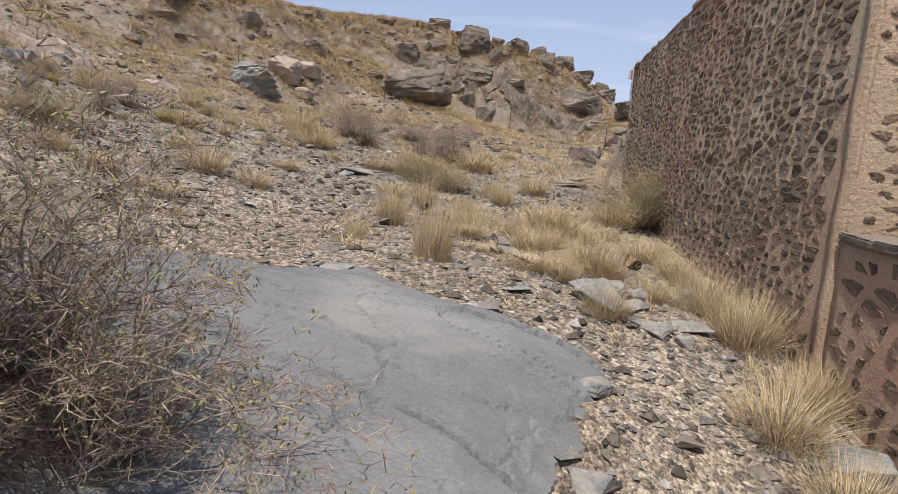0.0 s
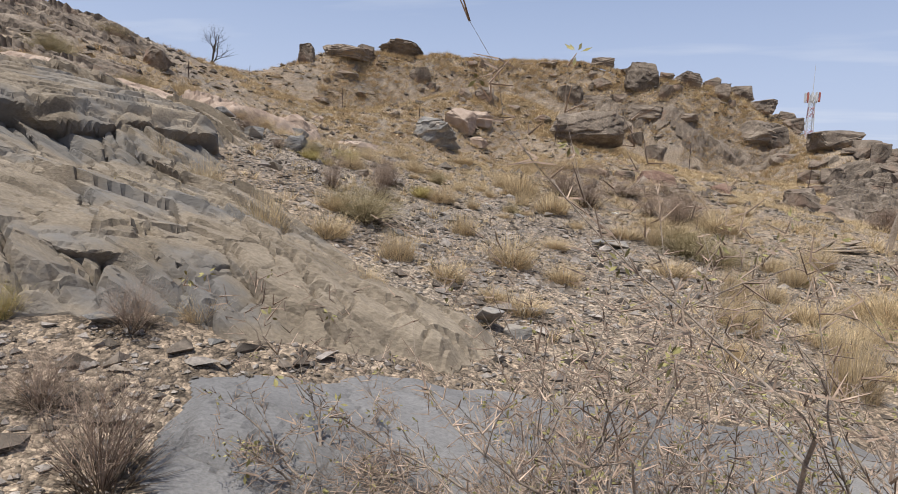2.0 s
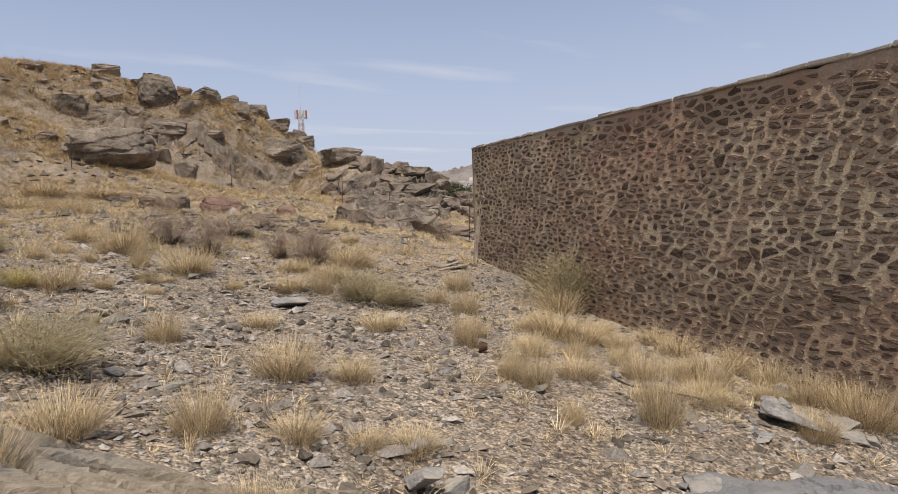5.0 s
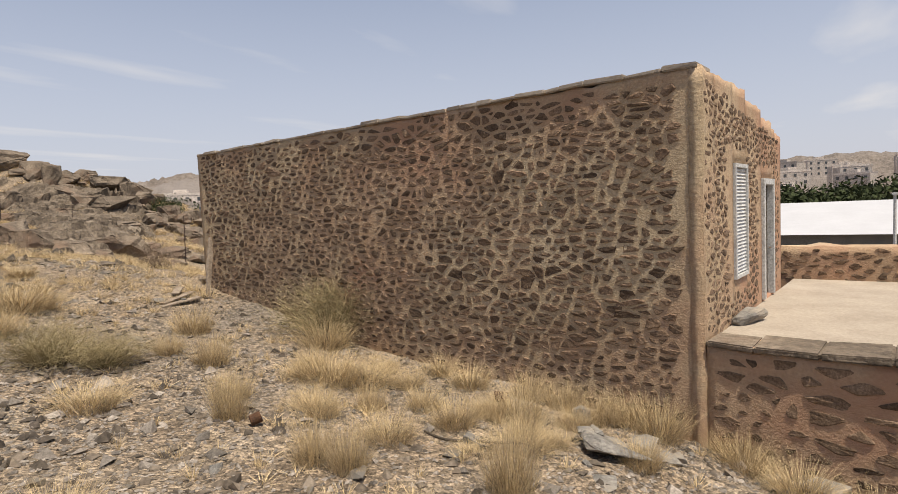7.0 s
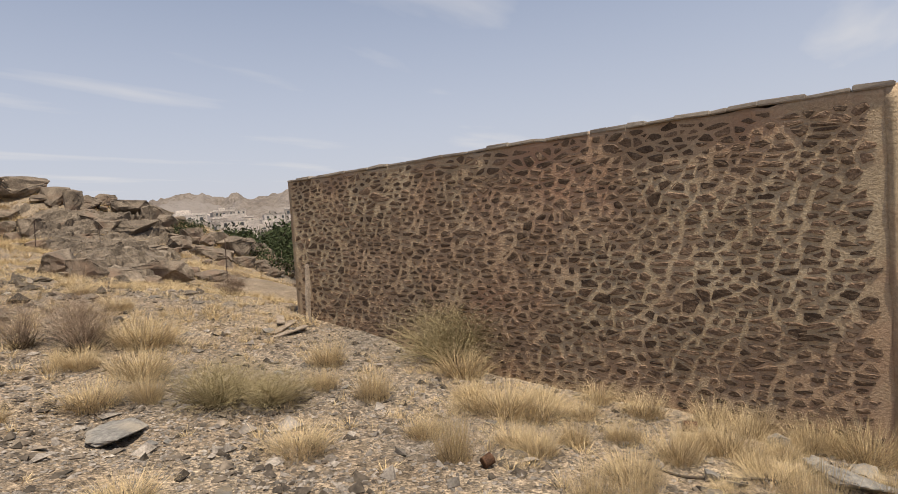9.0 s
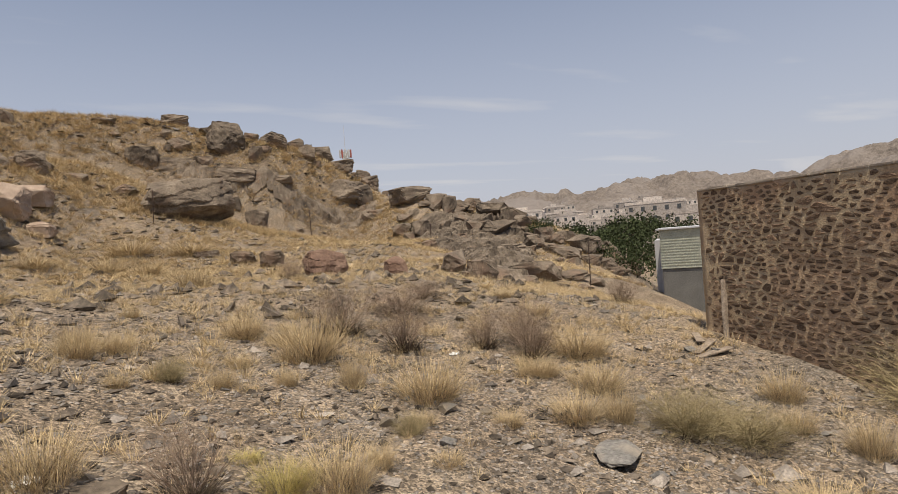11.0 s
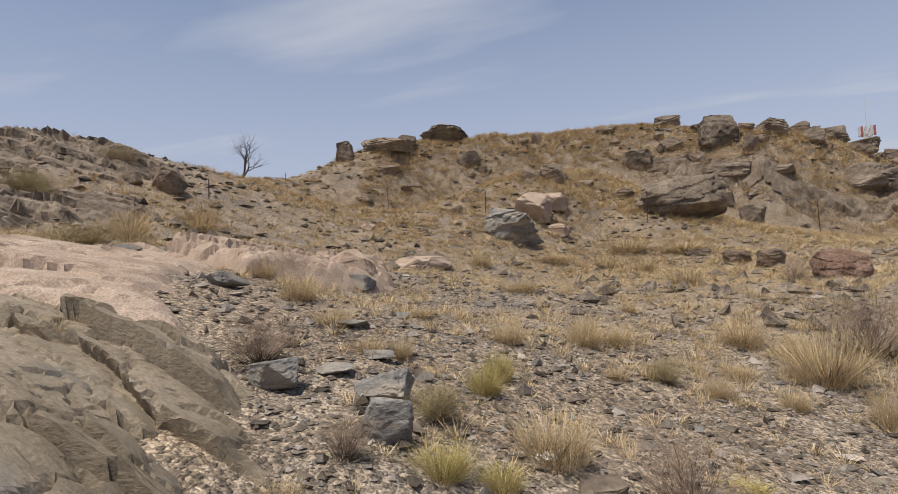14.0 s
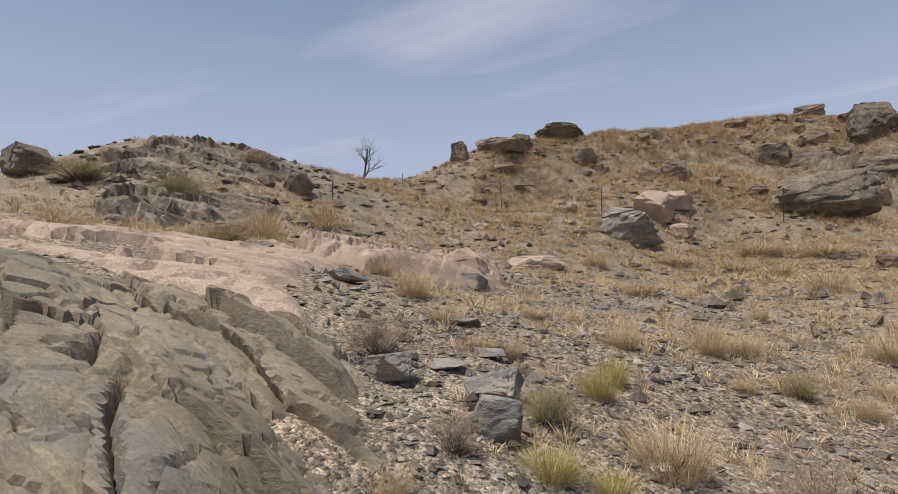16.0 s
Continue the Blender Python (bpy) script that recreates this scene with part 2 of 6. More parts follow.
# ---- the lie of the land: a slope that falls to the valley, with mounds (x, y, radius, height) ----
MOUNDS = [
    (-1, 4, 3.2, 0.29), (3, 5, 3, 0.7), (-5, 5, 3.2, 0.26), (-8, 8, 4, 0.53), (-2, 10, 4, -0.66), (3, 12, 4.5,
    1.6), (-10, 14, 5, -0.46), (-16, 12, 7, 1.41), (-4, 18, 6, 1.34), (6, 22, 6, 2.16), (-14, 26, 8, -0.84), (-24,
    34, 8, 1.58), (0, 30, 6, 1.02), (0, 38, 6, 1.82), (10, 34, 6, 3.84), (-10, 43, 7, 6.85), (3, 46, 6, -0.27),
    (20, 35, 4, 4.16), (14, 25, 4, 1.54), (-22, 46, 7, -4.95), (-40, 45, 12, 10.37), (-30, 5, 14, -0.37), (-31,
    24, 6, 3.61), (-34, 33, 6, -2.12), (-6.7, 5.2, 0.8, -0.22)
]
RIDGE = [
    (-36, 50, 7, -5.62), (-30, 52, 6, 6.17), (-24, 57, 6.5, 5.32), (-17, 60, 6.5, 6.38), (-10, 63, 6.5, 5.69),
    (-3, 63, 6.5, 7.84), (3, 60, 6, 5.37), (8, 55, 5.5, 7.9), (11, 49, 5, 4.51), (14, 43, 4.5, 4.85), (18, 40, 4,
    1.45)
]

HUB = (-5.63, 6.43, 3.53)  # a standpoint on the slope from which the hillside is laid out


def stretch(x, y):
    """How much farther from the standpoint the slope lies than its plain layout, by bearing and distance."""
    dx, dy = x - HUB[0], y - HUB[1]
    d = np.hypot(dx, dy)
    bearing = np.degrees(np.arctan2(dx, dy))
    share = np.interp(bearing, [-40, -24, -14, -3, 45, 60, 75, 90], [0, 0.12, 0.35, 1, 0.9, 0.6, 0.4, 0])
    hill = np.interp(d, [4, 10.1, 25.3, 37.5, 44, 50, 55, 65, 120], [0, 0.2, 0.28, 0.34, 0.37, 0.24, 0.12, 0.08, 0])
    valley = np.interp(d, [4, 10.1, 25.3, 37.5, 46.4, 63, 86, 150], [0, 0.2, 0.28, 0.34, 0.45, 0.43, 0.43, 0])
    side = np.clip((bearing - 11) / 8, 0, 1)
    return 1 + share * (hill * (1 - side) + valley * side)


def land(x, y):
    x, y = np.asarray(x, float), np.asarray(y, float)
    s = stretch(x, y)
    x, y = HUB[0] + (x - HUB[0]) / s, HUB[1] + (y - HUB[1]) / s
    z = -4 + 10 / (1 + np.exp(np.clip((x + 4) / 9, -60, 60))) * np.exp(-((y - 25) / 70) ** 2) * np.exp(-(np.minimum(x + 40, 0) / 40) ** 2)
    for mx, my, r, h in MOUNDS + RIDGE:
        z = z + h * np.exp(-((x - mx) ** 2 + (y - my) ** 2) / (2 * r * r))
    return HUB[2] + (z - HUB[2]) * s


def rough(x, y):
    """Unevenness of the ground surface."""
    d = np.hypot(x + 2, y - 8)
    return waves(x * 0.9, y * 0.9, 3, 6, 0.6) * 0.1 + waves(x * 0.16, y * 0.16, 8, 3) * np.clip(d / 60, 0, 1) * 1.1


def ground_at(x, y):
    return float(land(x, y) + rough(np.array([x], float), np.array([y], float))[0])


def axis(lo, hi, fine, far):
    """Even steps from lo to hi, growing steps from there out to far on both sides."""
    mid = np.arange(lo, hi + fine / 2, fine)
    out, step, p = [], fine, 0.0
    while p < far:
        step = min(step * 1.06, 400)
        p += step
        out.append(p)
    out = np.array(out)
    return np.concatenate([lo - out[::-1], mid, hi + out])


gx, gy = axis(-11, 5, 0.1, 3500), axis(-1.5, 17, 0.1, 3500)
X, Y = np.meshgrid(gx, gy)
Z = land(X, Y) + rough(X, Y)
idx = np.arange(X.size).reshape(X.shape)
quads = np.stack([idx[:-1, :-1], idx[:-1, 1:], idx[1:, 1:], idx[1:, :-1]], -1).reshape(-1, 4)
ground = place("ground", mesh_of("ground", np.stack([X, Y, Z], -1).reshape(-1, 3), quads), SOIL, smooth=True)
tagged(ground, "dry stony hillside of tan gravelly soil with slate chips", "ground", kind="structure")


# ---- the stone building: a long wall, an end wall, a raised court and its retaining wall ----
WALL_A, WALL_B = Vector((2.86, 4.13)), Vector((4.28, 14.23))  # near and far corner of the long wall
ALONG = (WALL_B - WALL_A).normalized()
INWARD = Vector((ALONG.y, -ALONG.x))
LENGTH = (WALL_B - WALL_A).length
DEPTH = 4.6
FLOOR_Z, TOP_Z = 1.22, 4.12
M_WALL = Matrix(((ALONG.x, INWARD.x, 0, WALL_A.x), (ALONG.y, INWARD.y, 0, WALL_A.y), (0, 0, 1, 0), (0, 0, 0, 1)))


def slab_wall(name, label, x0, y0, z0, x1, y1, z1, mat, lumps=0.005):
    """A wall of uneven mortar: a finely cut box in the building's frame whose faces are lumpy and whose top is ragged."""
    me_bm = bmesh.new()
    box(me_bm, x0, y0, z0, x1, y1, z1)
    cuts = {}
    for ax, (lo, hi) in enumerate(((x0, x1), (y0, y1), (z0, z1))):
        cuts[ax] = np.arange(lo + 0.12, hi - 0.06, 0.12)
    for ax, values in cuts.items():
        n = Vector((0, 0, 0))
        n[ax] = 1
        for v in values:
            co = Vector((0, 0, 0))
            co[ax] = v
            bmesh.ops.bisect_plane(me_bm, geom=me_bm.verts[:] + me_bm.edges[:] + me_bm.faces[:], plane_co=co, plane_no=n)
    for v in me_bm.verts:
        p = v.co.copy()
        k = noise.noise_vector(p * 1.7) * lumps + noise.noise_vector(p * 6) * lumps * 0.5
        if abs(p.z - z1) < 1e-4:
            k.z += noise.noise(p * 2.3) * 0.05 + noise.noise(p * 7.1) * 0.025
        v.co = p + k
    ob = part(name, me_bm, mat, smooth=True)
    ob.matrix_world = M_WALL
    return tagged(ob, label, "wall", kind="structure")


wall_west = slab_wall("wall_west", "long rubble stone wall with earth mortar joints", 0, 0, -1.0, LENGTH, 0.5, TOP_Z, MORTAR)
wall_east = slab_wall("wall_east", "back rubble wall of the stone building", 0, DEPTH - 0.5, -1.0, LENGTH, DEPTH, TOP_Z - 0.42, MORTAR, 0.0)
wall_north = slab_wall("wall_north", "far end wall of the stone building", LENGTH - 0.5, 0.502, -1.0, LENGTH - 0.004, DEPTH - 0.502, TOP_Z - 0.43, MORTAR, 0.0)
# the end wall is open for a window and a door
WIN_0, WIN_1, WIN_LO, WIN_HI = 1.35, 2.05, 1.72, 3.16
DOOR_0, DOOR_1, DOOR_HI = 3.05, 3.85, 3.0
for lo, hi, zlo, zhi in ((0.502, WIN_0, -1.0, TOP_Z), (WIN_1, DOOR_0, -1.0, TOP_Z - 0.12), (DOOR_1, DEPTH - 0.502, -1.0, TOP_Z - 0.36), (WIN_0, WIN_1, -1.0, WIN_LO), (WIN_0, WIN_1, WIN_HI, TOP_Z), (DOOR_0, DOOR_1, -1.0, FLOOR_Z), (DOOR_0, DOOR_1, DOOR_HI, TOP_Z - 0.25)):
    slab_wall("wall_south", "sunlit rubble end wall with pale mortar", 0.004, lo, zlo, 0.5, hi, zhi, MORTAR, 0.0)
bm = bmesh.new()
box(bm, 0.5, 0.5, TOP_Z - 0.75, LENGTH - 0.5, DEPTH - 0.5, TOP_Z - 0.55)
roof = part("ceiling", bm, PLASTER)
roof.matrix_world = M_WALL
tagged(roof, "flat earthen roof of the stone building", "roof", kind="structure")

# coping of thin slates and plaster on the wall's top edge
bm = bmesh.new()
rng = random.Random(5)
p = 0.02
while p < LENGTH - 0.1:
    w = rng.uniform(0.18, 0.5)
    box(bm, p, -0.035 + rng.uniform(-0.02, 0.02), TOP_Z - 0.015, min(p + w, LENGTH), 0.46, TOP_Z + rng.uniform(0.025, 0.05), 0.012)
    p += w + rng.uniform(-0.02, 0.01)
for v in bm.verts:
    v.co += noise.noise_vector(v.co * 5) * 0.02
coping = part("trim", bm, PLASTER)
coping.matrix_world = M_WALL
tagged(coping, "ragged plaster coping along the wall top", "coping", kind="structure")

# plaster strip at the near corner
bm = bmesh.new()
box(bm, -0.012, -0.012, -0.2, 0.14, 0.06, TOP_Z - 0.02, 0.015)
for k in np.arange(0.1, TOP_Z - 0.1, 0.12):
    bmesh.ops.bisect_plane(bm, geom=bm.verts[:] + bm.edges[:] + bm.faces[:], plane_co=(0, 0, k), plane_no=(0, 0, 1))
for v in bm.verts:
    v.co += noise.noise_vector(v.co * 3.1) * 0.016
strip = part("trim", bm, MORTAR, smooth=True)
strip.matrix_world = M_WALL
tagged(strip, "rounded earth plaster on the wall corner", "plaster", kind="structure")

# raised court before the end wall
wall_court = slab_wall("wall_court", "low retaining wall of dark stones in thick mortar", -9.0, 0.01, -1.6, -0.02, 0.45, FLOOR_Z - 0.02, MORTAR)
bm = bmesh.new()
box(bm, -9.0, 0.452, -1.0, -0.002, 5.9, FLOOR_Z - 0.03)
court = part("floor", bm, PLASTER)
court.matrix_world = M_WALL
tagged(court, "sandy plaster floor of the raised court", "floor", kind="structure")
bm = bmesh.new()
p = -8.9
while p < -0.1:
    w = min(rng.uniform(0.35, 0.95), -0.03 - p)
    box(bm, p, -0.06 + rng.uniform(-0.03, 0.03), FLOOR_Z - 0.05, p + w, 0.5 + rng.uniform(-0.1, 0.1), FLOOR_Z + rng.uniform(0.0, 0.03), 0.015)
    p += w
for v in bm.verts:
    v.co += noise.noise_vector(v.co * 4) * 0.025
ledge = part("trim", bm, BOULDER)
ledge.matrix_world = M_WALL
tagged(ledge, "dark slate slabs along the court edge", "ledge", kind="structure")
wall_parapet = slab_wall("wall_parapet", "low rubble parapet at the back of the court", -9.0, 5.9, -1.0, 6.0, 6.25, 1.8, MORTAR)

# shutter and door in the end wall
GREY_METAL = material("weathered_grey_paint", [(0.42, 0.42, 0.42), (0.5, 0.5, 0.49), (0.55, 0.55, 0.54)], rough=0.6, scale=5, fine=30, bump=0.15, bump_scale=40)
DARK = material("dark_doorway_wood", [(0.05, 0.04, 0.03), (0.08, 0.06, 0.045)], scale=4, fine=30, bump=0.3)
window_1 = tagged(new("window_1"), "grey louvred metal shutter, closed", "window", kind="structure")
window_1.matrix_world = M_WALL
bm = bmesh.new()
for a, b, c, d in ((WIN_0, WIN_0 + 0.05, WIN_LO, WIN_HI), (WIN_1 - 0.05, WIN_1, WIN_LO, WIN_HI), (WIN_0 + 0.05, WIN_1 - 0.05, WIN_HI - 0.05, WIN_HI), (WIN_0 + 0.05, WIN_1 - 0.05, WIN_LO, WIN_LO + 0.05)):
    box(bm, -0.03, a, c, 0.05, b, d, 0.005)
part("window_frame", bm, GREY_METAL, window_1)
slat_bm = bmesh.new()
box(slat_bm, -0.012, WIN_0 + 0.052, -0.02, 0.004, WIN_1 - 0.052, 0.02)
slat_me = bpy.data.meshes.new("slat")
slat_bm.to_mesh(slat_me)
slat_bm.free()
slat_me.materials.append(GREY_METAL)
for k in range(30):
    s = new("slat", slat_me)
    s.parent = window_1
    s.matrix_local = pose(0.01, 0, WIN_LO + 0.08 + k * (WIN_HI - WIN_LO - 0.16) / 29, 0, 28, 0)
door_1 = tagged(new("door_1"), "dark doorway with a whitewashed wooden frame", "door", kind="structure")
door_1.matrix_world = M_WALL
bm = bmesh.new()
for a, b, c, d in ((DOOR_0, DOOR_0 + 0.09, FLOOR_Z, DOOR_HI), (DOOR_1 - 0.09, DOOR_1, FLOOR_Z, DOOR_HI), (DOOR_0 + 0.09, DOOR_1 - 0.09, DOOR_HI - 0.09, DOOR_HI)):
    box(bm, -0.04, a, c, 0.12, b, d, 0.006)
part("door_frame", bm, GREY_METAL, door_1)
bm = bmesh.new()
for k in range(4):
    a = DOOR_0 + 0.1 + k * (DOOR_1 - DOOR_0 - 0.2) / 4
    box(bm, 0.05, a, FLOOR_Z + 0.01, 0.1, a + (DOOR_1 - DOOR_0 - 0.2) / 4 - 0.006, DOOR_HI - 0.1, 0.004)
part("door_leaf", bm, DARK, door_1)


# stones set in the mortar
def cells(w, h, cw, ch, seed, lower=None):
    """Voronoi cells of a jittered grid over w x h, as outlines drawn in from the joints."""
    r = random.Random(seed)
    nx, ny = max(2, int(w / cw)), max(2, int(h / ch))
    pts = {}
    for j in range(-1, ny + 1):
        for i in range(-1, nx + 1):
            pts[i, j] = ((i + 0.5 + 0.5 * (j % 2) + r.uniform(-0.55, 0.55)) * w / nx, (j + 0.5 + r.uniform(-0.32, 0.32)) * h / ny)
    drop = {k for k in pts if r.random() < 0.34}
    out = []
    for (i, j), (px, py) in pts.items():
        if (i, j) in drop or not (0 <= i < nx and 0 <= j < ny):
            continue
        poly = [(px - 2 * cw, py - 2 * ch), (px + 2 * cw, py - 2 * ch), (px + 2 * cw, py + 2 * ch), (px - 2 * cw, py + 2 * ch)]
        for di in (-2, -1, 0, 1, 2):
            for dj in (-2, -1, 0, 1, 2):
                q = pts.get((i + di, j + dj))
                if q is None or (di == 0 and dj == 0) or (i + di, j + dj) in drop:
                    continue
                # distances are measured in cell units, so that stones lie flat
                nx_, ny_ = (q[0] - px) / cw ** 2, (q[1] - py) / ch ** 2
                c = nx_ * (q[0] + px) / 2 + ny_ * (q[1] + py) / 2
                new_poly = []
                for a, b in zip(poly, poly[1:] + poly[:1]):
                    da, db = nx_ * a[0] + ny_ * a[1] - c, nx_ * b[0] + ny_ * b[1] - c
                    if da <= 0:
                        new_poly.append(a)
                    if (da < 0 < db) or (db < 0 < da):
                        t = da / (da - db)
                        new_poly.append((a[0] + (b[0] - a[0]) * t, a[1] + (b[1] - a[1]) * t))
                poly = new_poly
                if len(poly) < 3:
                    break
            if len(poly) < 3:
                break
        if len(poly) < 3:
            continue
        cx, cy = sum(a[0] for a in poly) / len(poly), sum(a[1] for a in poly) / len(poly)
        ex = max(a[0] for a in poly) - min(a[0] for a in poly)
        ey = max(a[1] for a in poly) - min(a[1] for a in poly)
        slim = 0.82 if lower and cy < lower else 1.0
        small = r.random() < 0.2
        sx = min(1 - 0.03 / max(ex, 0.04), r.uniform(0.3, 0.55) if small else r.uniform(0.55, 0.91)) * slim
        sy = min(1 - 0.024 / max(ey, 0.03), r.uniform(0.35, 0.6) if small else r.uniform(0.48, 0.82)) * slim
        ring = []
        for a, b in zip(poly, poly[1:] + poly[:1]):
            if math.hypot(b[0] - a[0], b[1] - a[1]) < 0.012:
                continue
            # cut each corner, so that no stone is sharp, and roughen the outline
            for t in (0.14, 0.5, 0.86):
                j = r.uniform(0.9, 1.07)
                ring.append((cx + (a[0] + (b[0] - a[0]) * t - cx) * sx * j, cy + (a[1] + (b[1] - a[1]) * t - cy) * sy * j))
        if len(ring) >= 4 and 0.0 < cx < w and 0.0 < cy < h and min(a[0] for a in ring) > -0.03 and max(a[0] for a in ring) < w - 0.01:
            out.append((cx, cy, ring))
    return out


def stone_geometry(ring, cx, cy, proud, r):
    """Verts and faces of one stone: a sunken rim, a worn edge and an uneven face, in the wall's plane (x along, y up, z out)."""
    n = len(ring)
    tilt, tilt2 = r.uniform(-0.05, 0.05), r.uniform(-0.08, 0.08)
    verts = [(x, y, -0.03) for x, y in ring]
    verts += [(x + r.uniform(-0.003, 0.003), y + r.uniform(-0.003, 0.003), proud * 0.55) for x, y in ring]
    verts += [(cx + (x - cx) * 0.82, cy + (y - cy) * 0.8, proud + tilt * (x - cx) + tilt2 * (y - cy) + r.uniform(-0.003, 0.003)) for x, y in ring]
    verts.append((cx, cy, proud + r.uniform(-0.002, 0.007)))
    faces = []
    for k in range(n):
        m = (k + 1) % n
        faces += [(k, m, n + m, n + k), (n + k, n + m, 2 * n + m, 2 * n + k), (2 * n + k, 2 * n + m, 3 * n)]
    return verts, faces


def lay_stones(wall, plane, stones, seed, singles=0, keep=lambda u, v: True, first=lambda u, v: 0.0, proud=(0.003, 0.013)):
    """Stones on a wall: the first ones as pieces, the rest as one part. plane maps (u, v, out) to the building's frame."""
    r = random.Random(seed)
    chosen = sorted((s for s in stones if keep(s[0], s[1])), key=lambda s: first(s[0], s[1]))
    verts, faces = [], []
    for k, (cx, cy, ring) in enumerate(chosen):
        vs, fs = stone_geometry(ring, cx, cy, r.uniform(*proud), r)
        if k < singles:
            c = Vector(plane(cx, cy, 0))
            me = mesh_of("stone", [tuple(Vector(plane(*v)) - c) for v in vs], fs)
            ob = place("stone", me, STONE, wall)
            ob.location = c
        else:
            base = len(verts)
            verts += [plane(*v) for v in vs]
            faces += [tuple(base + i for i in f) for f in fs]
    if verts:
        rest = place("stones", mesh_of("stones", verts, faces), STONES, wall)
        rest["kind"] = "stuff"


# ---- rock outcrops of the ground ----
def inside(px, py, poly):
    """Signed distance to an outline, inside positive."""
    d = np.full(px.shape, 1e9)
    odd = np.zeros(px.shape, bool)
    for (ax, ay), (bx, by) in zip(poly, poly[1:] + poly[:1]):
        ex, ey = bx - ax, by - ay
        t = np.clip(((px - ax) * ex + (py - ay) * ey) / (ex * ex + ey * ey), 0, 1)
        d = np.minimum(d, np.hypot(px - ax - t * ex, py - ay - t * ey))
        cross = ((ay > py) != (by > py)) & (px < ex * (py - ay) / (ey if ey else 1e-9) + ax)
        odd ^= cross
    return np.where(odd, d, -d)


def plates(u, v, seed):
    """Cells of a jittered lattice: the gap to the next cell, a number for each cell, and the offsets from its middle."""
    iu, iv = np.floor(u).astype(np.int64), np.floor(v).astype(np.int64)
    best, second = np.full(u.shape, 9.0), np.full(u.shape, 9.0)
    cell, du, dv = np.zeros(u.shape), np.zeros(u.shape), np.zeros(u.shape)
    for a in (-1, 0, 1):
        for b in (-1, 0, 1):
            cu, cv = iu + a, iv + b
            h = ((cu * 73856093) ^ (cv * 19349663) ^ (seed * 83492791)) & 0x7FFFFFFF
            h = (h * 1103515245 + 12345) & 0x7FFFFFFF
            h = ((h ^ (h >> 15)) * 69069 + 5) & 0x7FFFFFFF
            ju, jv, val = (h & 1023) / 1023.0, ((h >> 10) & 1023) / 1023.0, ((h >> 20) & 511) / 511.0
            eu, ev = u - cu - ju, v - cv - jv
            d = np.hypot(eu, ev)
            near = d < best
            second = np.where(near, best, np.minimum(second, d))
            cell, du, dv = np.where(near, val, cell), np.where(near, eu, du), np.where(near, ev, dv)
            best = np.minimum(best, d)
    return second - best, cell, du, dv


MOUND_LEDGES = [(-24.1, 17.1), (-23.4, 19.1), (-22.3, 21.5), (-20.6, 22.3), (-19.4, 20.6), (-19.2, 16.9), (-17.3, 13.2)]
MOUND_TOP = [(-28.6, 19.7), (-28.9, 21), (-28.1, 23.8), (-27.3, 27.7), (-23.5, 26.5), (-22.9, 22.8), (-24.9, 19.6), (-26.4, 18.4)]
RIDGE_LEDGES = [(-4.93, 61.82), (-1.03, 62.03), (3, 60.13), (7.4, 60.32), (16.41, 64.33), (15.48, 60.81), (6.31, 58.64), (-1.29, 60.59)]
RIDGE_SLABS = [(17.45, 57.41), (21.77, 52.92), (24.94, 49.16), (23.6, 45.45), (10.47, 28.15), (6.51, 25.86), (9.91, 34.29), (15.82, 54.17)]

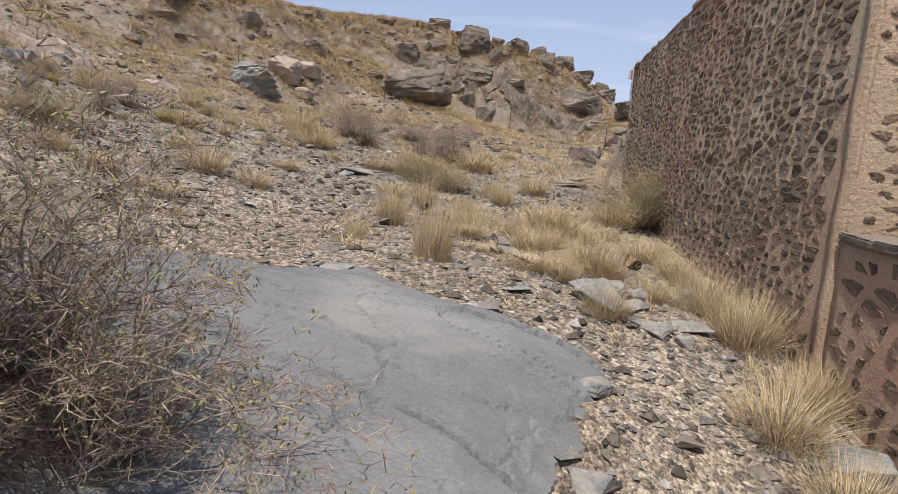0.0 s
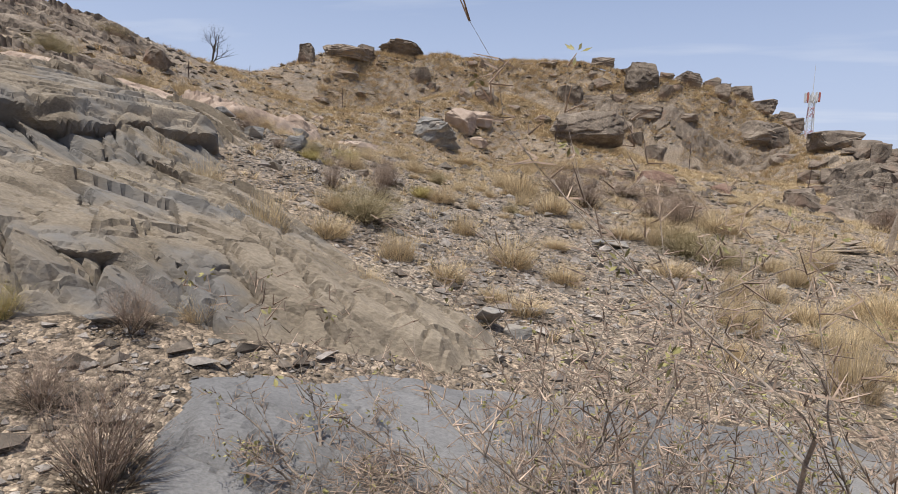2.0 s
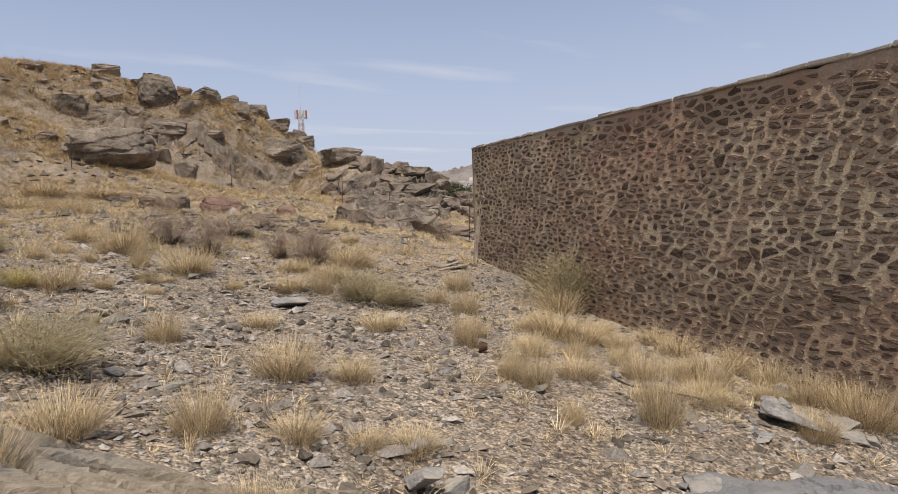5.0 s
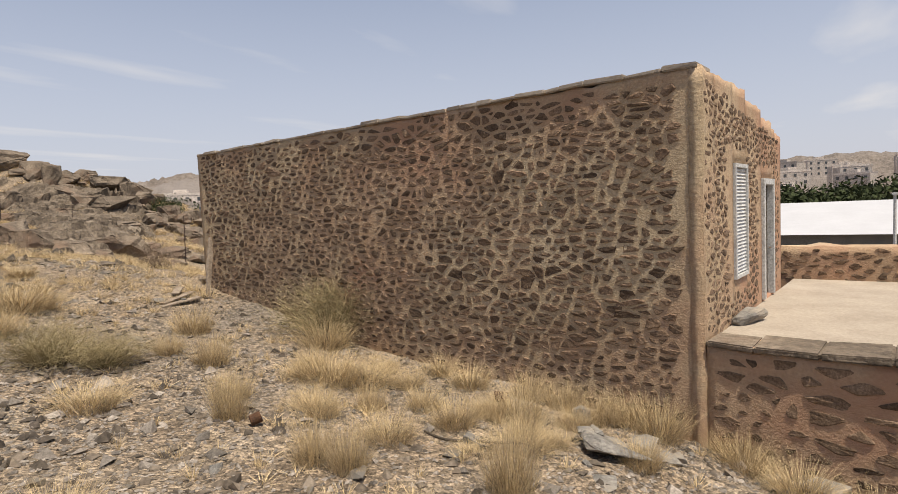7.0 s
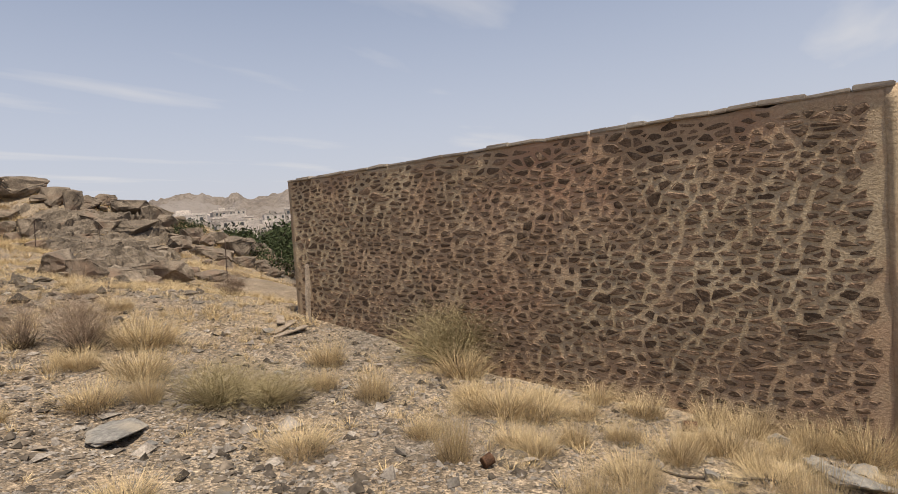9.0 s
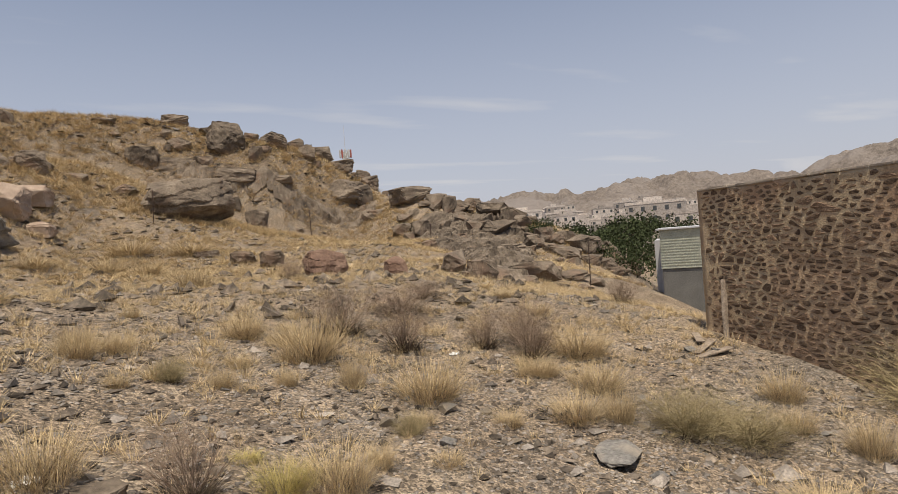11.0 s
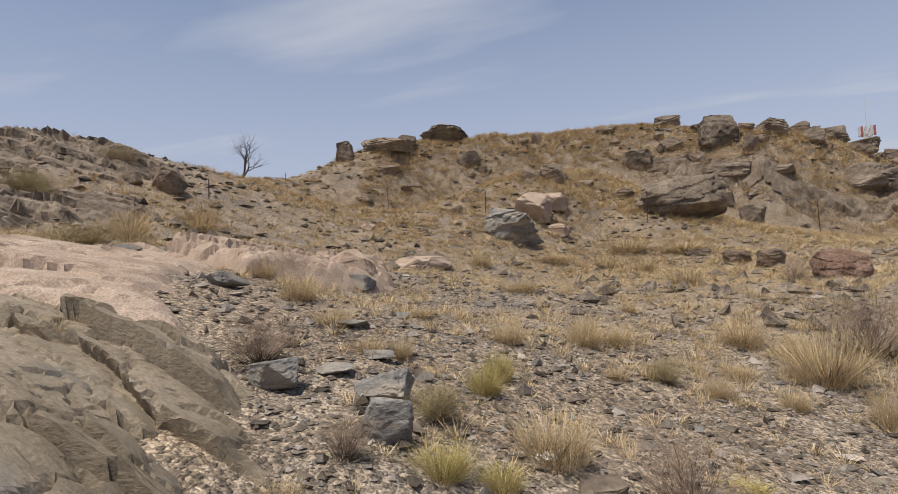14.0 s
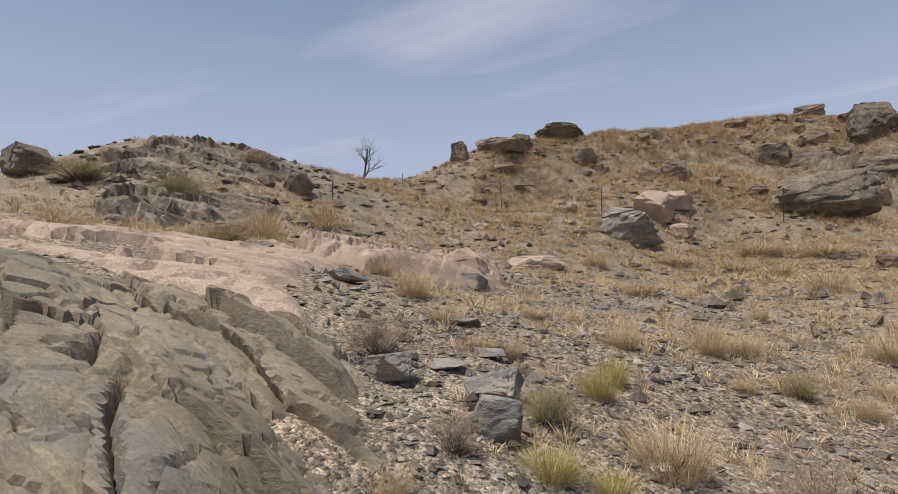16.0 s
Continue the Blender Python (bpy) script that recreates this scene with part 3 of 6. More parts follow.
def outcrop(name, label, poly, mat, rise, edge, heading, layers, relief, crack, seed, step=0.045, hang=0.0):
    """A piece of bedrock over the ground: layered ledges along a heading, broken by cracks, dying out at its ragged rim."""
    xs, ys = [p[0] for p in poly], [p[1] for p in poly]
    ux = np.arange(min(xs) - 0.2, max(xs) + 0.2, step)
    uy = np.arange(min(ys) - 0.2, max(ys) + 0.2, step)
    px, py = np.meshgrid(ux, uy)
    d = inside(px, py, poly) + waves(px * 1.3, py * 1.3, seed, 4) * 0.28 * min(1, rise * 8)
    a = radians(heading)
    u = px * math.cos(a) + py * math.sin(a)
    v = -px * math.sin(a) + py * math.cos(a)
    warp = waves(u * 0.5, v * 0.9, seed + 1, 4) * 0.5
    bend = waves(u * 1.6, v * 2.4, seed + 6, 4) * 0.22
    s = v * layers + warp * 1.2 + bend * 0.4
    saw = s - np.floor(s)
    strong = np.clip(0.45 + 1.1 * waves(u * 0.45, v * 0.7, seed + 2, 2), 0.0, 1.3)
    climb = np.clip(saw / 0.06, 0, 1)
    ledges = (climb * (1 - saw) - 0.45) * relief * 1.05 * strong
    z = land(px, py) + rough(px, py) * 0.35
    body = rise * np.clip(d / edge, 0, 1) ** 0.6 + ledges
    lip = climb * np.clip(1 - saw / 0.3, 0, 1) * strong * relief * 0.8
    # split plates, each with a dip of its own, at three sizes
    for k, (long_, short, share, gap_at) in enumerate(((0.5, 1.3, 0.9, 0.05), (1.3, 2.8, 0.7, 0.08), (3.0, 5.5, 0.36, 0.1))):
        gap, cell, du, dv = plates(u * crack * long_ + warp * 0.6 + bend, v * crack * short + warp * 0.5 + bend * (1 + k), seed + 5 * k)
        here = np.clip(0.62 + 1.2 * waves(u * 0.35 * (1 + k), v * 0.5 * (1 + k), seed + 20 + k, 2), 0.3, 1)
        tilt = (cell * 7.3) % 1.0 - 0.5
        body += relief * share * here * ((cell - 0.5) * 0.7 - dv * (0.55 + tilt) + du * tilt * 0.6)
        open_ = (cell * 13.7) % 1.0 > 0.25
        body -= np.clip(1 - gap / gap_at, 0, 1) * relief * share * 1.3 * here * open_
        lip += np.clip(-dv, 0, 1) * relief * share * 0.35 * here
    body += waves(px * 2.2, py * 2.2, seed + 3, 5, 0.55) * relief * 0.12
    z = z + np.where(d > 0, body * np.clip(d / 0.15, 0, 1), 0) - np.where(d > 0, 0, 0.12 + 0.5 * np.clip(-d, 0, 1)) - 0.03
    # the lip of each ledge hangs over a little
    lip = lip * np.clip(d / 0.3, 0, 1) + hang * np.clip((d - 0.03) / 0.12, 0, 1)
    px = px + math.sin(a) * lip
    py = py - math.cos(a) * lip
    idx = np.arange(px.size).reshape(px.shape)
    ok = d > -0.12
    use = ok[:-1, :-1] & ok[:-1, 1:] & ok[1:, 1:] & ok[1:, :-1]
    q = np.stack([idx[:-1, :-1], idx[:-1, 1:], idx[1:, 1:], idx[1:, :-1]], -1)[use]
    used, inv = np.unique(q, return_inverse=True)
    verts = np.stack([px, py, z], -1).reshape(-1, 3)[used]
    ob = place(name, mesh_of(name, verts, inv.reshape(q.shape)), mat, smooth=False)
    return tagged(ob, label, "rock outcrop", kind="structure")


SLAB_EDGE = [(-3.6, 2.25), (-3.9, 2.8), (-3.5, 3.1), (-2.9, 3.5), (-2.1, 3.85), (-1.4, 4.1), (-0.6, 4.5), (0.0, 4.2), (0.75, 3.95), (1.15, 3.75), (1.05, 3.1), (0.75, 2.6), (0.6, 1.6), (-1.0, 1.3), (-2.2, 1.7), (-3.0, 2.0)]
DOME_EDGE = [(-13.2, 9.2), (-9.9, 10.2), (-8.3, 10.0), (-7.4, 9.0), (-7.0, 7.8), (-6.3, 6.3), (-4.6, 5.5), (-3.4, 4.8), (-2.6, 4.4), (-2.7, 3.7), (-3.9, 3.2), (-5.2, 2.4), (-8.0, 1.8), (-12.0, 3.5)]
GRANITE_EDGE = [(-15.5, 11), (-13.8, 15), (-11.9, 14), (-10.2, 11.2), (-8.9, 10.2), (-9.4, 9.8), (-10.3, 10), (-13, 9.3)]
GRANITE_BAND = [(-13.6, 14.3), (-12.96, 17.09), (-10.74, 18.11), (-9.81, 16.16), (-11.22, 13.93)]
outcrop("rock_slab", "smooth blue-grey slate slab sloping out of the ground", SLAB_EDGE, SLABSTONE, 0.12, 0.5, -28, 0.7, 0.04, 0.7, 11, 0.022)
outcrop("bedrock", "tan layered schist bedrock with dark cracks and ledges", DOME_EDGE, SCHIST, 0.24, 1.0, -20, 0.9, 0.17, 0.95, 23, 0.025)
outcrop("granite_outcrop", "pale pink granite dome with a rounded edge", GRANITE_EDGE, GRANITE, 0.16, 0.3, 20, 0.7, 0.11, 0.4, 31, 0.07)
outcrop("granite_outcrop", "pink granite ledge with a dark undercut", GRANITE_BAND, GRANITE, 0.4, 0.3, 20, 0.7, 0.2, 1.3, 37, 0.05)

UPPER_LEDGE = [(-8.4, 4.4), (-7.75, 5.4), (-7.2, 6.4), (-6.9, 7.05), (-7.4, 7.7), (-8.6, 7.6), (-10.0, 6.6), (-9.7, 5.2)]
LOWER_LEDGE = [(-6.0, 3.2), (-5.1, 3.4), (-4.4, 3.7), (-4.2, 4.05), (-4.7, 4.5), (-5.6, 4.4), (-6.4, 3.9)]
outcrop("bedrock", "overhanging ledge of tan schist with a dark hollow below", UPPER_LEDGE, SCHIST, 0.36, 0.3, 58, 0.6, 0.09, 0.8, 53, 0.025, 0.34)
outcrop("bedrock", "low jutting schist ledge with a dark crevice below", LOWER_LEDGE, SCHIST, 0.2, 0.3, 14, 0.6, 0.07, 0.9, 59, 0.02, 0.2)

for edge in (MOUND_LEDGES, MOUND_TOP):
    outcrop("bedrock", "dark weathered ledges of bedrock on the mound", edge, BOULDER, 0.35, 1.0, 25, 0.7, 0.4, 0.5, 41, 0.12)
for edge in (RIDGE_LEDGES, RIDGE_SLABS):
    outcrop("bedrock", "grey-brown bedrock slabs below the ridge", edge, BOULDER, 0.5, 1.0, 10, 0.5, 0.5, 0.35, 47, 0.16)

# ---- loose rocks ----
def rock_mesh(seed, w, d, h, points=15, detail=2, lumps=0.05, under=0.0):
    """A broken rock: a hull of random corners with worn edges, split faces and a few bedding steps, its foot at z = 0."""
    r = random.Random(seed)
    rb = bmesh.new()
    for _ in range(points):
        c = Vector((r.uniform(-1, 1), r.uniform(-1, 1), r.uniform(-1, 1)))
        big = max(abs(c.x), abs(c.y), abs(c.z))
        c = c * (r.uniform(0.8, 1.0) / big) * 0.72 + c.normalized() * 0.28
        rb.verts.new(c)
    hull = bmesh.ops.convex_hull(rb, input=rb.verts[:])
    bmesh.ops.delete(rb, geom=list({g for g in hull["geom_interior"] + hull["geom_unused"] if isinstance(g, bmesh.types.BMVert)}), context="VERTS")
    bmesh.ops.bevel(rb, geom=rb.edges[:], offset=0.05, segments=1, affect="EDGES", clamp_overlap=True)
    bmesh.ops.triangulate(rb, faces=rb.faces[:])
    for _ in range(detail):
        bmesh.ops.subdivide_edges(rb, edges=rb.edges[:], cuts=1, use_grid_fill=True)
        bmesh.ops.triangulate(rb, faces=rb.faces[:])
    off = Vector((r.uniform(-90, 90), r.uniform(-90, 90), r.uniform(-90, 90)))
    dip = Vector((r.uniform(-0.3, 0.3), r.uniform(-0.3, 0.3), 1)).normalized()
    beds = r.uniform(2.0, 4.5)
    for v in rb.verts:
        c = v.co.copy()
        step = (c.dot(dip) * beds + noise.noise(c * 1.5 + off) * 0.6) % 1.0
        k = noise.fractal(c * 1.3 + off, 0.9, 2.1, 5) * lumps * 2 + (0.5 - step) * lumps * 0.9 - max(0.0, 0.12 - abs(noise.noise(c * 2.1 - off))) * lumps * 5
        v.co = c + Vector((c.x, c.y, c.z * 0.4)) * k
    lo = [min(v.co[k] for v in rb.verts) for k in range(3)]
    hi = [max(v.co[k] for v in rb.verts) for k in range(3)]
    for v in rb.verts:
        q = [(v.co[k] - lo[k]) / (hi[k] - lo[k]) for k in range(3)]
        y = (q[1] - 0.5) * d
        if under:
            y += under * d * max(0.0, 0.45 - q[2])
        v.co = ((q[0] - 0.5) * w, y, q[2] * h)
    me = bpy.data.meshes.new("rock")
    rb.to_mesh(me)
    rb.free()
    return me


ROCK_COUNT = [0]


def rocks(spots, mat, name, label, category, group, deep=0.85, sink=0.22, detail=2, cuts=15, turn=20, under=0.0, lumps=0.05, face=0):
    for x, y, w, h in spots:
        ROCK_COUNT[0] += 1
        k = ROCK_COUNT[0]
        r = random.Random(k * 7 + 1)
        me = rock_mesh(k, w, w * deep * r.uniform(0.75, 1.2), h / (1 - sink), cuts, detail, lumps, under)
        ob = place(name, me, mat)
        ob.matrix_world = pose(x, y + 0.3 * w * deep, ground_at(x, y) - sink * h, r.uniform(-6, 6), r.uniform(-6, 6), face + r.uniform(-turn, turn))
        tagged(ob, label, category, group)


# the long overhung boulder: x, y, width, height
BIG_BOULDER = [
    (-2.59, 44.46, 5.58, 2.86),
]
# rocks on the ridge and below it: x, y, width, height
RIDGE_ROCKS_A = [
    (-22.68, 58.59, 4.14, 1.75), (-29.42, 51.64, 1.71, 1.71), (-26.58, 53.71, 4.75, 1.21), (-25.62, 52.21, 2.52, 0.59), (-19.52, 56.45, 2.25, 1.59),
    (-18.25, 56.61, 0.95, 0.76), (-11.99, 44.45, 1.16, 0.87), (-10.73, 45.36, 1.57, 1.19), (-18.19, 55.06, 1.92, 0.64), (-15.24, 60.91, 1.25, 0.62),
    (-13.99, 61.59, 0.95, 1.16), (-8.71, 47.26, 1.18, 0.56), (-7.73, 64.67, 1.99, 0.45), (-2.24, 66.14, 2.84, 1.07), (-4.94, 61.4, 2.7, 1.84),
    (-2.07, 62.61, 2.23, 1.11), (-2.94, 61.16, 4.6, 1.73), (1.75, 61.77, 3.6, 3.11), (4.38, 63.1, 1.43, 0.8), (4.19, 60.7, 1.43, 1.43),
    (6.43, 63.54, 2.54, 1.45), (9.15, 65.61, 1.81, 1.08), (9.75, 64.2, 2.13, 1.66),
]
RIDGE_ROCKS_B = [
    (12.67, 68.15, 2.54, 1.58), (14.28, 67.41, 3.78, 1.39), (1.88, 60.04, 4.57, 1.62), (5.97, 59.86, 2.71, 1.19), (12.51, 62.75, 5.22, 2.44),
    (15.08, 62.81, 2.33, 2.1), (17.1, 68.32, 1.93, 1.41), (17.65, 67.18, 2.01, 1.39), (-6.24, 46.51, 1.57, 0.7), (15.22, 60.25, 1.68, 0.66),
]
RIDGE_ROCKS = RIDGE_ROCKS_A + RIDGE_ROCKS_B
# rocks on the slope: x, y, width, height
SLOPE_ROCKS = [
    (3.32, 57.51, 1.95, 1.64), (-11.42, 33.82, 2.8, 1.71), (-11.1, 38.19, 2.12, 1.33), (-10.44, 41.21, 2, 0.8), (-9.64, 38.34, 1.22, 0.62),
    (-1.47, 34.32, 1.29, 0.55), (-0.41, 33.24, 1.19, 0.81), (0.82, 28.88, 1.79, 0.87), (3.53, 28.18, 0.95, 0.68), (-14.75, 35.82, 0.99, 0.38),
    (-17.37, 30.59, 0.66, 0.26), (-12.77, 24.92, 2.04, 0.47), (-10.54, 15.76, 0.97, 0.63), (6.77, 57.78, 1.56, 0.73), (-2.83, 37.37, 1.22, 0.36),
    (-5.96, 9.94, 0.27, 0.11), (-27.29, 20.92, 0.43, 0.73), (-22.37, 23.84, 1.22, 0.94), (-22.94, 22.85, 0.65, 0.47), (-12.96, 25.85, 1.73, 0.53),
    (-28.87, 17, 1.83, 1.18), (-26.14, 48.52, 1.39, 0.56),
]
# rocks that step down to the valley: x, y, width, height
RIGHT_ROCKS_A = [
    (18.58, 58.37, 4.38, 1.75), (19.86, 55.32, 2.07, 1.55), (19.88, 53.44, 1.5, 2.01), (21.05, 53.54, 2.26, 1.31), (23.16, 54.77, 2.07, 1.14),
    (23.77, 51.5, 3.41, 1.56), (24.45, 49.5, 2.34, 1.49), (21.16, 46.67, 3.05, 1.48), (24.04, 47.93, 1.58, 1.17), (20.43, 51.68, 2.42, 0.88),
    (16.25, 51.5, 2.09, 1.62), (15.38, 54.24, 1.7, 1.01), (11.92, 41.27, 1.47, 0.67), (17.4, 47.07, 1.52, 0.53), (7.16, 29.45, 1.62, 0.97),
    (5.79, 25.06, 1.19, 0.92), (6.95, 25.17, 1.82, 0.73), (10.34, 27.64, 2.55, 0.93), (24.64, 43.9, 1.65, 0.83), (26.97, 42.92, 3.26, 1.63),
    (27.31, 41, 2.33, 1.01), (18.09, 41.58, 3.04, 0.92), (20.5, 48.58, 1.81, 0.99),
]
RIGHT_ROCKS_B = [
    (24.29, 44.86, 2.11, 0.93), (26.03, 44.15, 2.5, 1), (28.35, 43.4, 2.48, 1.4), (29.66, 42.87, 2.06, 1.23), (30.89, 42.12, 2.43, 1.06),
    (23.81, 41.41, 2.71, 1.01), (25.81, 41.23, 1.94, 0.86), (23.1, 42.35, 1.81, 0.79), (22.21, 43.72, 2.03, 1.06), (27.65, 40.29, 2.29, 0.84),
    (13.5, 28.94, 1.5, 0.55), (13.02, 30.04, 1.3, 0.52),
]
RIGHT_ROCKS = RIGHT_ROCKS_A + RIGHT_ROCKS_B
# loose slabs beside the way: x, y, width, height
NEAR_ROCKS_A = [
    (1.65, 4.24, 0.33, 0.14), (1.67, 4.71, 0.32, 0.1), (1.75, 4.97, 0.23, 0.17), (2.09, 4.54, 0.33, 0.1), (1.91, 4.2, 0.17, 0.12),
    (0.96, 3.21, 0.22, 0.12), (-0.78, 4.06, 0.33, 0.11), (-0.55, 3.79, 0.21, 0.12), (3.93, 9.1, 0.4, 0.17), (0.83, 2.53, 0.27, 0.16),
    (2.48, 3, 0.42, 0.26), (-0.04, 3.8, 0.14, 0.05), (0.62, 4.54, 0.28, 0.04), (-2.69, 4.56, 0.24, 0.2), (-3.31, 4.6, 0.11, 0.07),
    (-2.43, 5.1, 0.17, 0.07), (-3.76, 6.33, 0.2, 0.08), (1.38, 4.62, 0.54, 0.29), (1.59, 5.01, 0.18, 0.21), (2.34, 5.26, 0.24, 0.22),
    (3.25, 6.1, 0.24, 0.16), (4.31, 8.63, 0.39, 0.25), (4, 9.07, 0.33, 0.16),
]
NEAR_ROCKS_B = [
    (17.66, 17.41, 1.01, 0.3), (-8.65, 12.1, 0.37, 0.12), (-10.44, 12.37, 0.57, 0.28), (-10.37, 15.38, 0.78, 0.36), (-13.16, 13.49, 0.37, 0.24),
    (-7.88, 11.16, 0.3, 0.12), (-7.96, 10.52, 0.31, 0.11), (-1.66, 10.5, 0.65, 0.24), (-5.39, 4.31, 0.26, 0.09), (17.49, 13.11, 0.92, 0.33),
    (4.15, 8.96, 0.36, 0.14), (4.6, 8.47, 0.5, 0.21), (-2.46, 4.57, 0.2, 0.13), (-3.1, 4.54, 0.11, 0.06),
]
NEAR_ROCKS = NEAR_ROCKS_A + NEAR_ROCKS_B
# dark wet-looking rocks: x, y, width, height
DARK_ROCKS = [
    (-7.39, 10.2, 0.41, 0.23), (-7.16, 9.64, 0.3, 0.23), (-8.1, 9.96, 0.36, 0.2),
]
# greenish tufts: x, y, width, height
GREEN_TUFTS = [
    (-6.92, 11.09, 0.32, 0.29), (-4.94, 10.19, 0.45, 0.26), (-6.76, 9.5, 0.34, 0.23), (-6.47, 9.62, 0.27, 0.18), (-6.98, 11.77, 0.34, 0.32),
    (-3.86, 4.07, 0.27, 0.21), (-5.05, 4.06, 0.22, 0.1), (3.09, 4.42, 0.41, 0.23), (13.2, 7.19, 1.98, 0.99), (-6.08, 4.75, 0.2, 0.3),
    (-4.94, 2.65, 0.27, 0.24), (-5.1, 10.78, 0.29, 0.11),
]
# dense low bushes: x, y, width, height
GREY_BUSHES = [
    (-4.51, 6.41, 0.72, 0.41), (3.45, 9.58, 1.52, 0.95), (-0.4, 10.57, 0.93, 0.5), (0.02, 10.2, 0.86, 0.38), (-22.45, 18.11, 1.36, 1.02),
    (-22.31, 18.63, 1.05, 0.87), (-13.94, 13.08, 1, 0.41), (-7.04, 10.16, 0.38, 0.23), (-3.49, 11.42, 0.31, 0.22), (-5.47, 13.31, 0.34, 0.28),
    (-26.2, 17.23, 1.73, 0.81), (-28.12, 19.71, 0.9, 0.49), (-24.99, 23.85, 1.22, 0.64),
]
# bare twiggy bushes: x, y, width, height
TWIG_BUSHES = [
    (-2.71, 15.73, 1.33, 0.91), (-1.1, 16.99, 1.44, 0.57), (-0.66, 14.52, 0.74, 0.69), (-5.51, 10.01, 0.6, 0.53), (-2.02, 22.32, 0.81, 0.67),
    (-8.42, 10.13, 0.64, 0.36), (-5.09, 8.53, 0.54, 0.61), (-5.39, 7.54, 0.35, 0.55), (-0.18, 13.76, 0.95, 0.7), (5.34, 17.33, 0.99, 0.73),
    (-0.04, 18.03, 0.97, 0.49), (-2.08, 14.63, 1, 0.86), (0.15, 14.43, 1.09, 0.82), (-24.5, 23.49, 1.37, 0.57), (-7.23, 9.28, 0.3, 0.24),
    (-3.69, 2.02, 0.49, 0.47), (-4.2, 2.25, 0.35, 0.28), (-4.32, 2.91, 0.33, 0.27),
]
# dry grass tufts: x, y, width, height
GRASS_TUFTS_A = [
    (-7.21, 13.16, 0.45, 0.35), (-6.43, 14.36, 0.45, 0.42), (-6.04, 14.91, 0.41, 0.41), (-4.32, 15.9, 0.66, 0.57), (-6.26, 10.12, 0.49, 0.39),
    (-2.8, 12.28, 0.8, 0.61), (-3.48, 13.13, 0.34, 0.51), (-4.26, 13.23, 0.27, 0.24), (-4.97, 13.27, 0.27, 0.31), (-4.66, 14.2, 0.39, 0.27),
    (-3.66, 15.47, 0.55, 0.46), (-0.71, 12.96, 0.57, 0.32), (-1.33, 11.48, 0.67, 0.39), (0.63, 13.63, 1.04, 0.56), (-0.36, 12.15, 0.77, 0.44),
    (-2.27, 11.56, 0.33, 0.24), (-5.98, 13.06, 0.26, 0.24), (-5.92, 17.89, 0.34, 0.28), (-8.1, 18.78, 0.82, 0.35), (-8.57, 13.91, 0.41, 0.2),
    (-8.1, 11.33, 0.31, 0.18), (-7.85, 11.52, 0.28, 0.23), (-7.47, 11.22, 0.22, 0.11),
]
GRASS_TUFTS_B = [
    (-4.09, 10.68, 0.26, 0.26), (-3.49, 10.65, 0.27, 0.17), (-11.43, 28.01, 1.01, 0.81), (-3.41, 37.79, 2.17, 1.08), (-6.15, 37.85, 2.15, 1.07),
    (-6.96, 34.34, 1.63, 0.94), (-5.4, 32.36, 1.27, 0.77), (-9.29, 32.29, 1.49, 0.74), (1.67, 16.17, 0.54, 0.35), (-0.84, 11.34, 0.39, 0.5),
    (1.81, 17.72, 0.49, 0.3), (-3.25, 11.73, 0.33, 0.17), (-4.39, 5.31, 0.45, 0.28), (-2.82, 6.68, 0.54, 0.46), (-3.18, 5.25, 0.36, 0.27),
    (-3.62, 4.44, 0.31, 0.28), (-3.64, 7.92, 0.39, 0.36), (-2.48, 9, 0.46, 0.25), (-0.81, 9.01, 0.65, 0.31), (-0.27, 7.72, 0.35, 0.59),
    (-0.55, 6.07, 0.31, 0.5), (-0.8, 5.33, 0.22, 0.29), (1.67, 10.91, 0.54, 0.54),
]
GRASS_TUFTS_C = [
    (-2.75, 5.2, 0.28, 0.16), (1.66, 7.6, 0.72, 0.39), (-0.6, 6.38, 0.32, 0.42), (0.22, 6.25, 0.52, 0.29), (0.96, 6.01, 0.47, 0.36),
    (1.09, 5.12, 0.39, 0.29), (3.44, 4.53, 0.73, 0.53), (0.94, 9.54, 0.48, 0.48), (0.31, 7.16, 0.41, 0.31), (15.06, 12.25, 1.85, 1.23),
    (0.82, 10.27, 0.43, 0.35), (1.18, 5.44, 0.31, 0.26), (1.42, 8.41, 0.47, 0.3), (0.4, 5.57, 0.32, 0.14), (-0.07, 4.97, 0.4, 0.75),
    (0.81, 5.24, 0.53, 0.22), (1.6, 5.62, 0.62, 0.45), (1.34, 4.38, 0.4, 0.31), (2.52, 4.42, 0.59, 0.55), (2.1, 3.13, 0.56, 0.43),
    (-2.22, 6.68, 0.4, 0.32), (-0.31, 2.22, 0.19, 0.15), (2.77, 9.24, 0.77, 0.58),
]
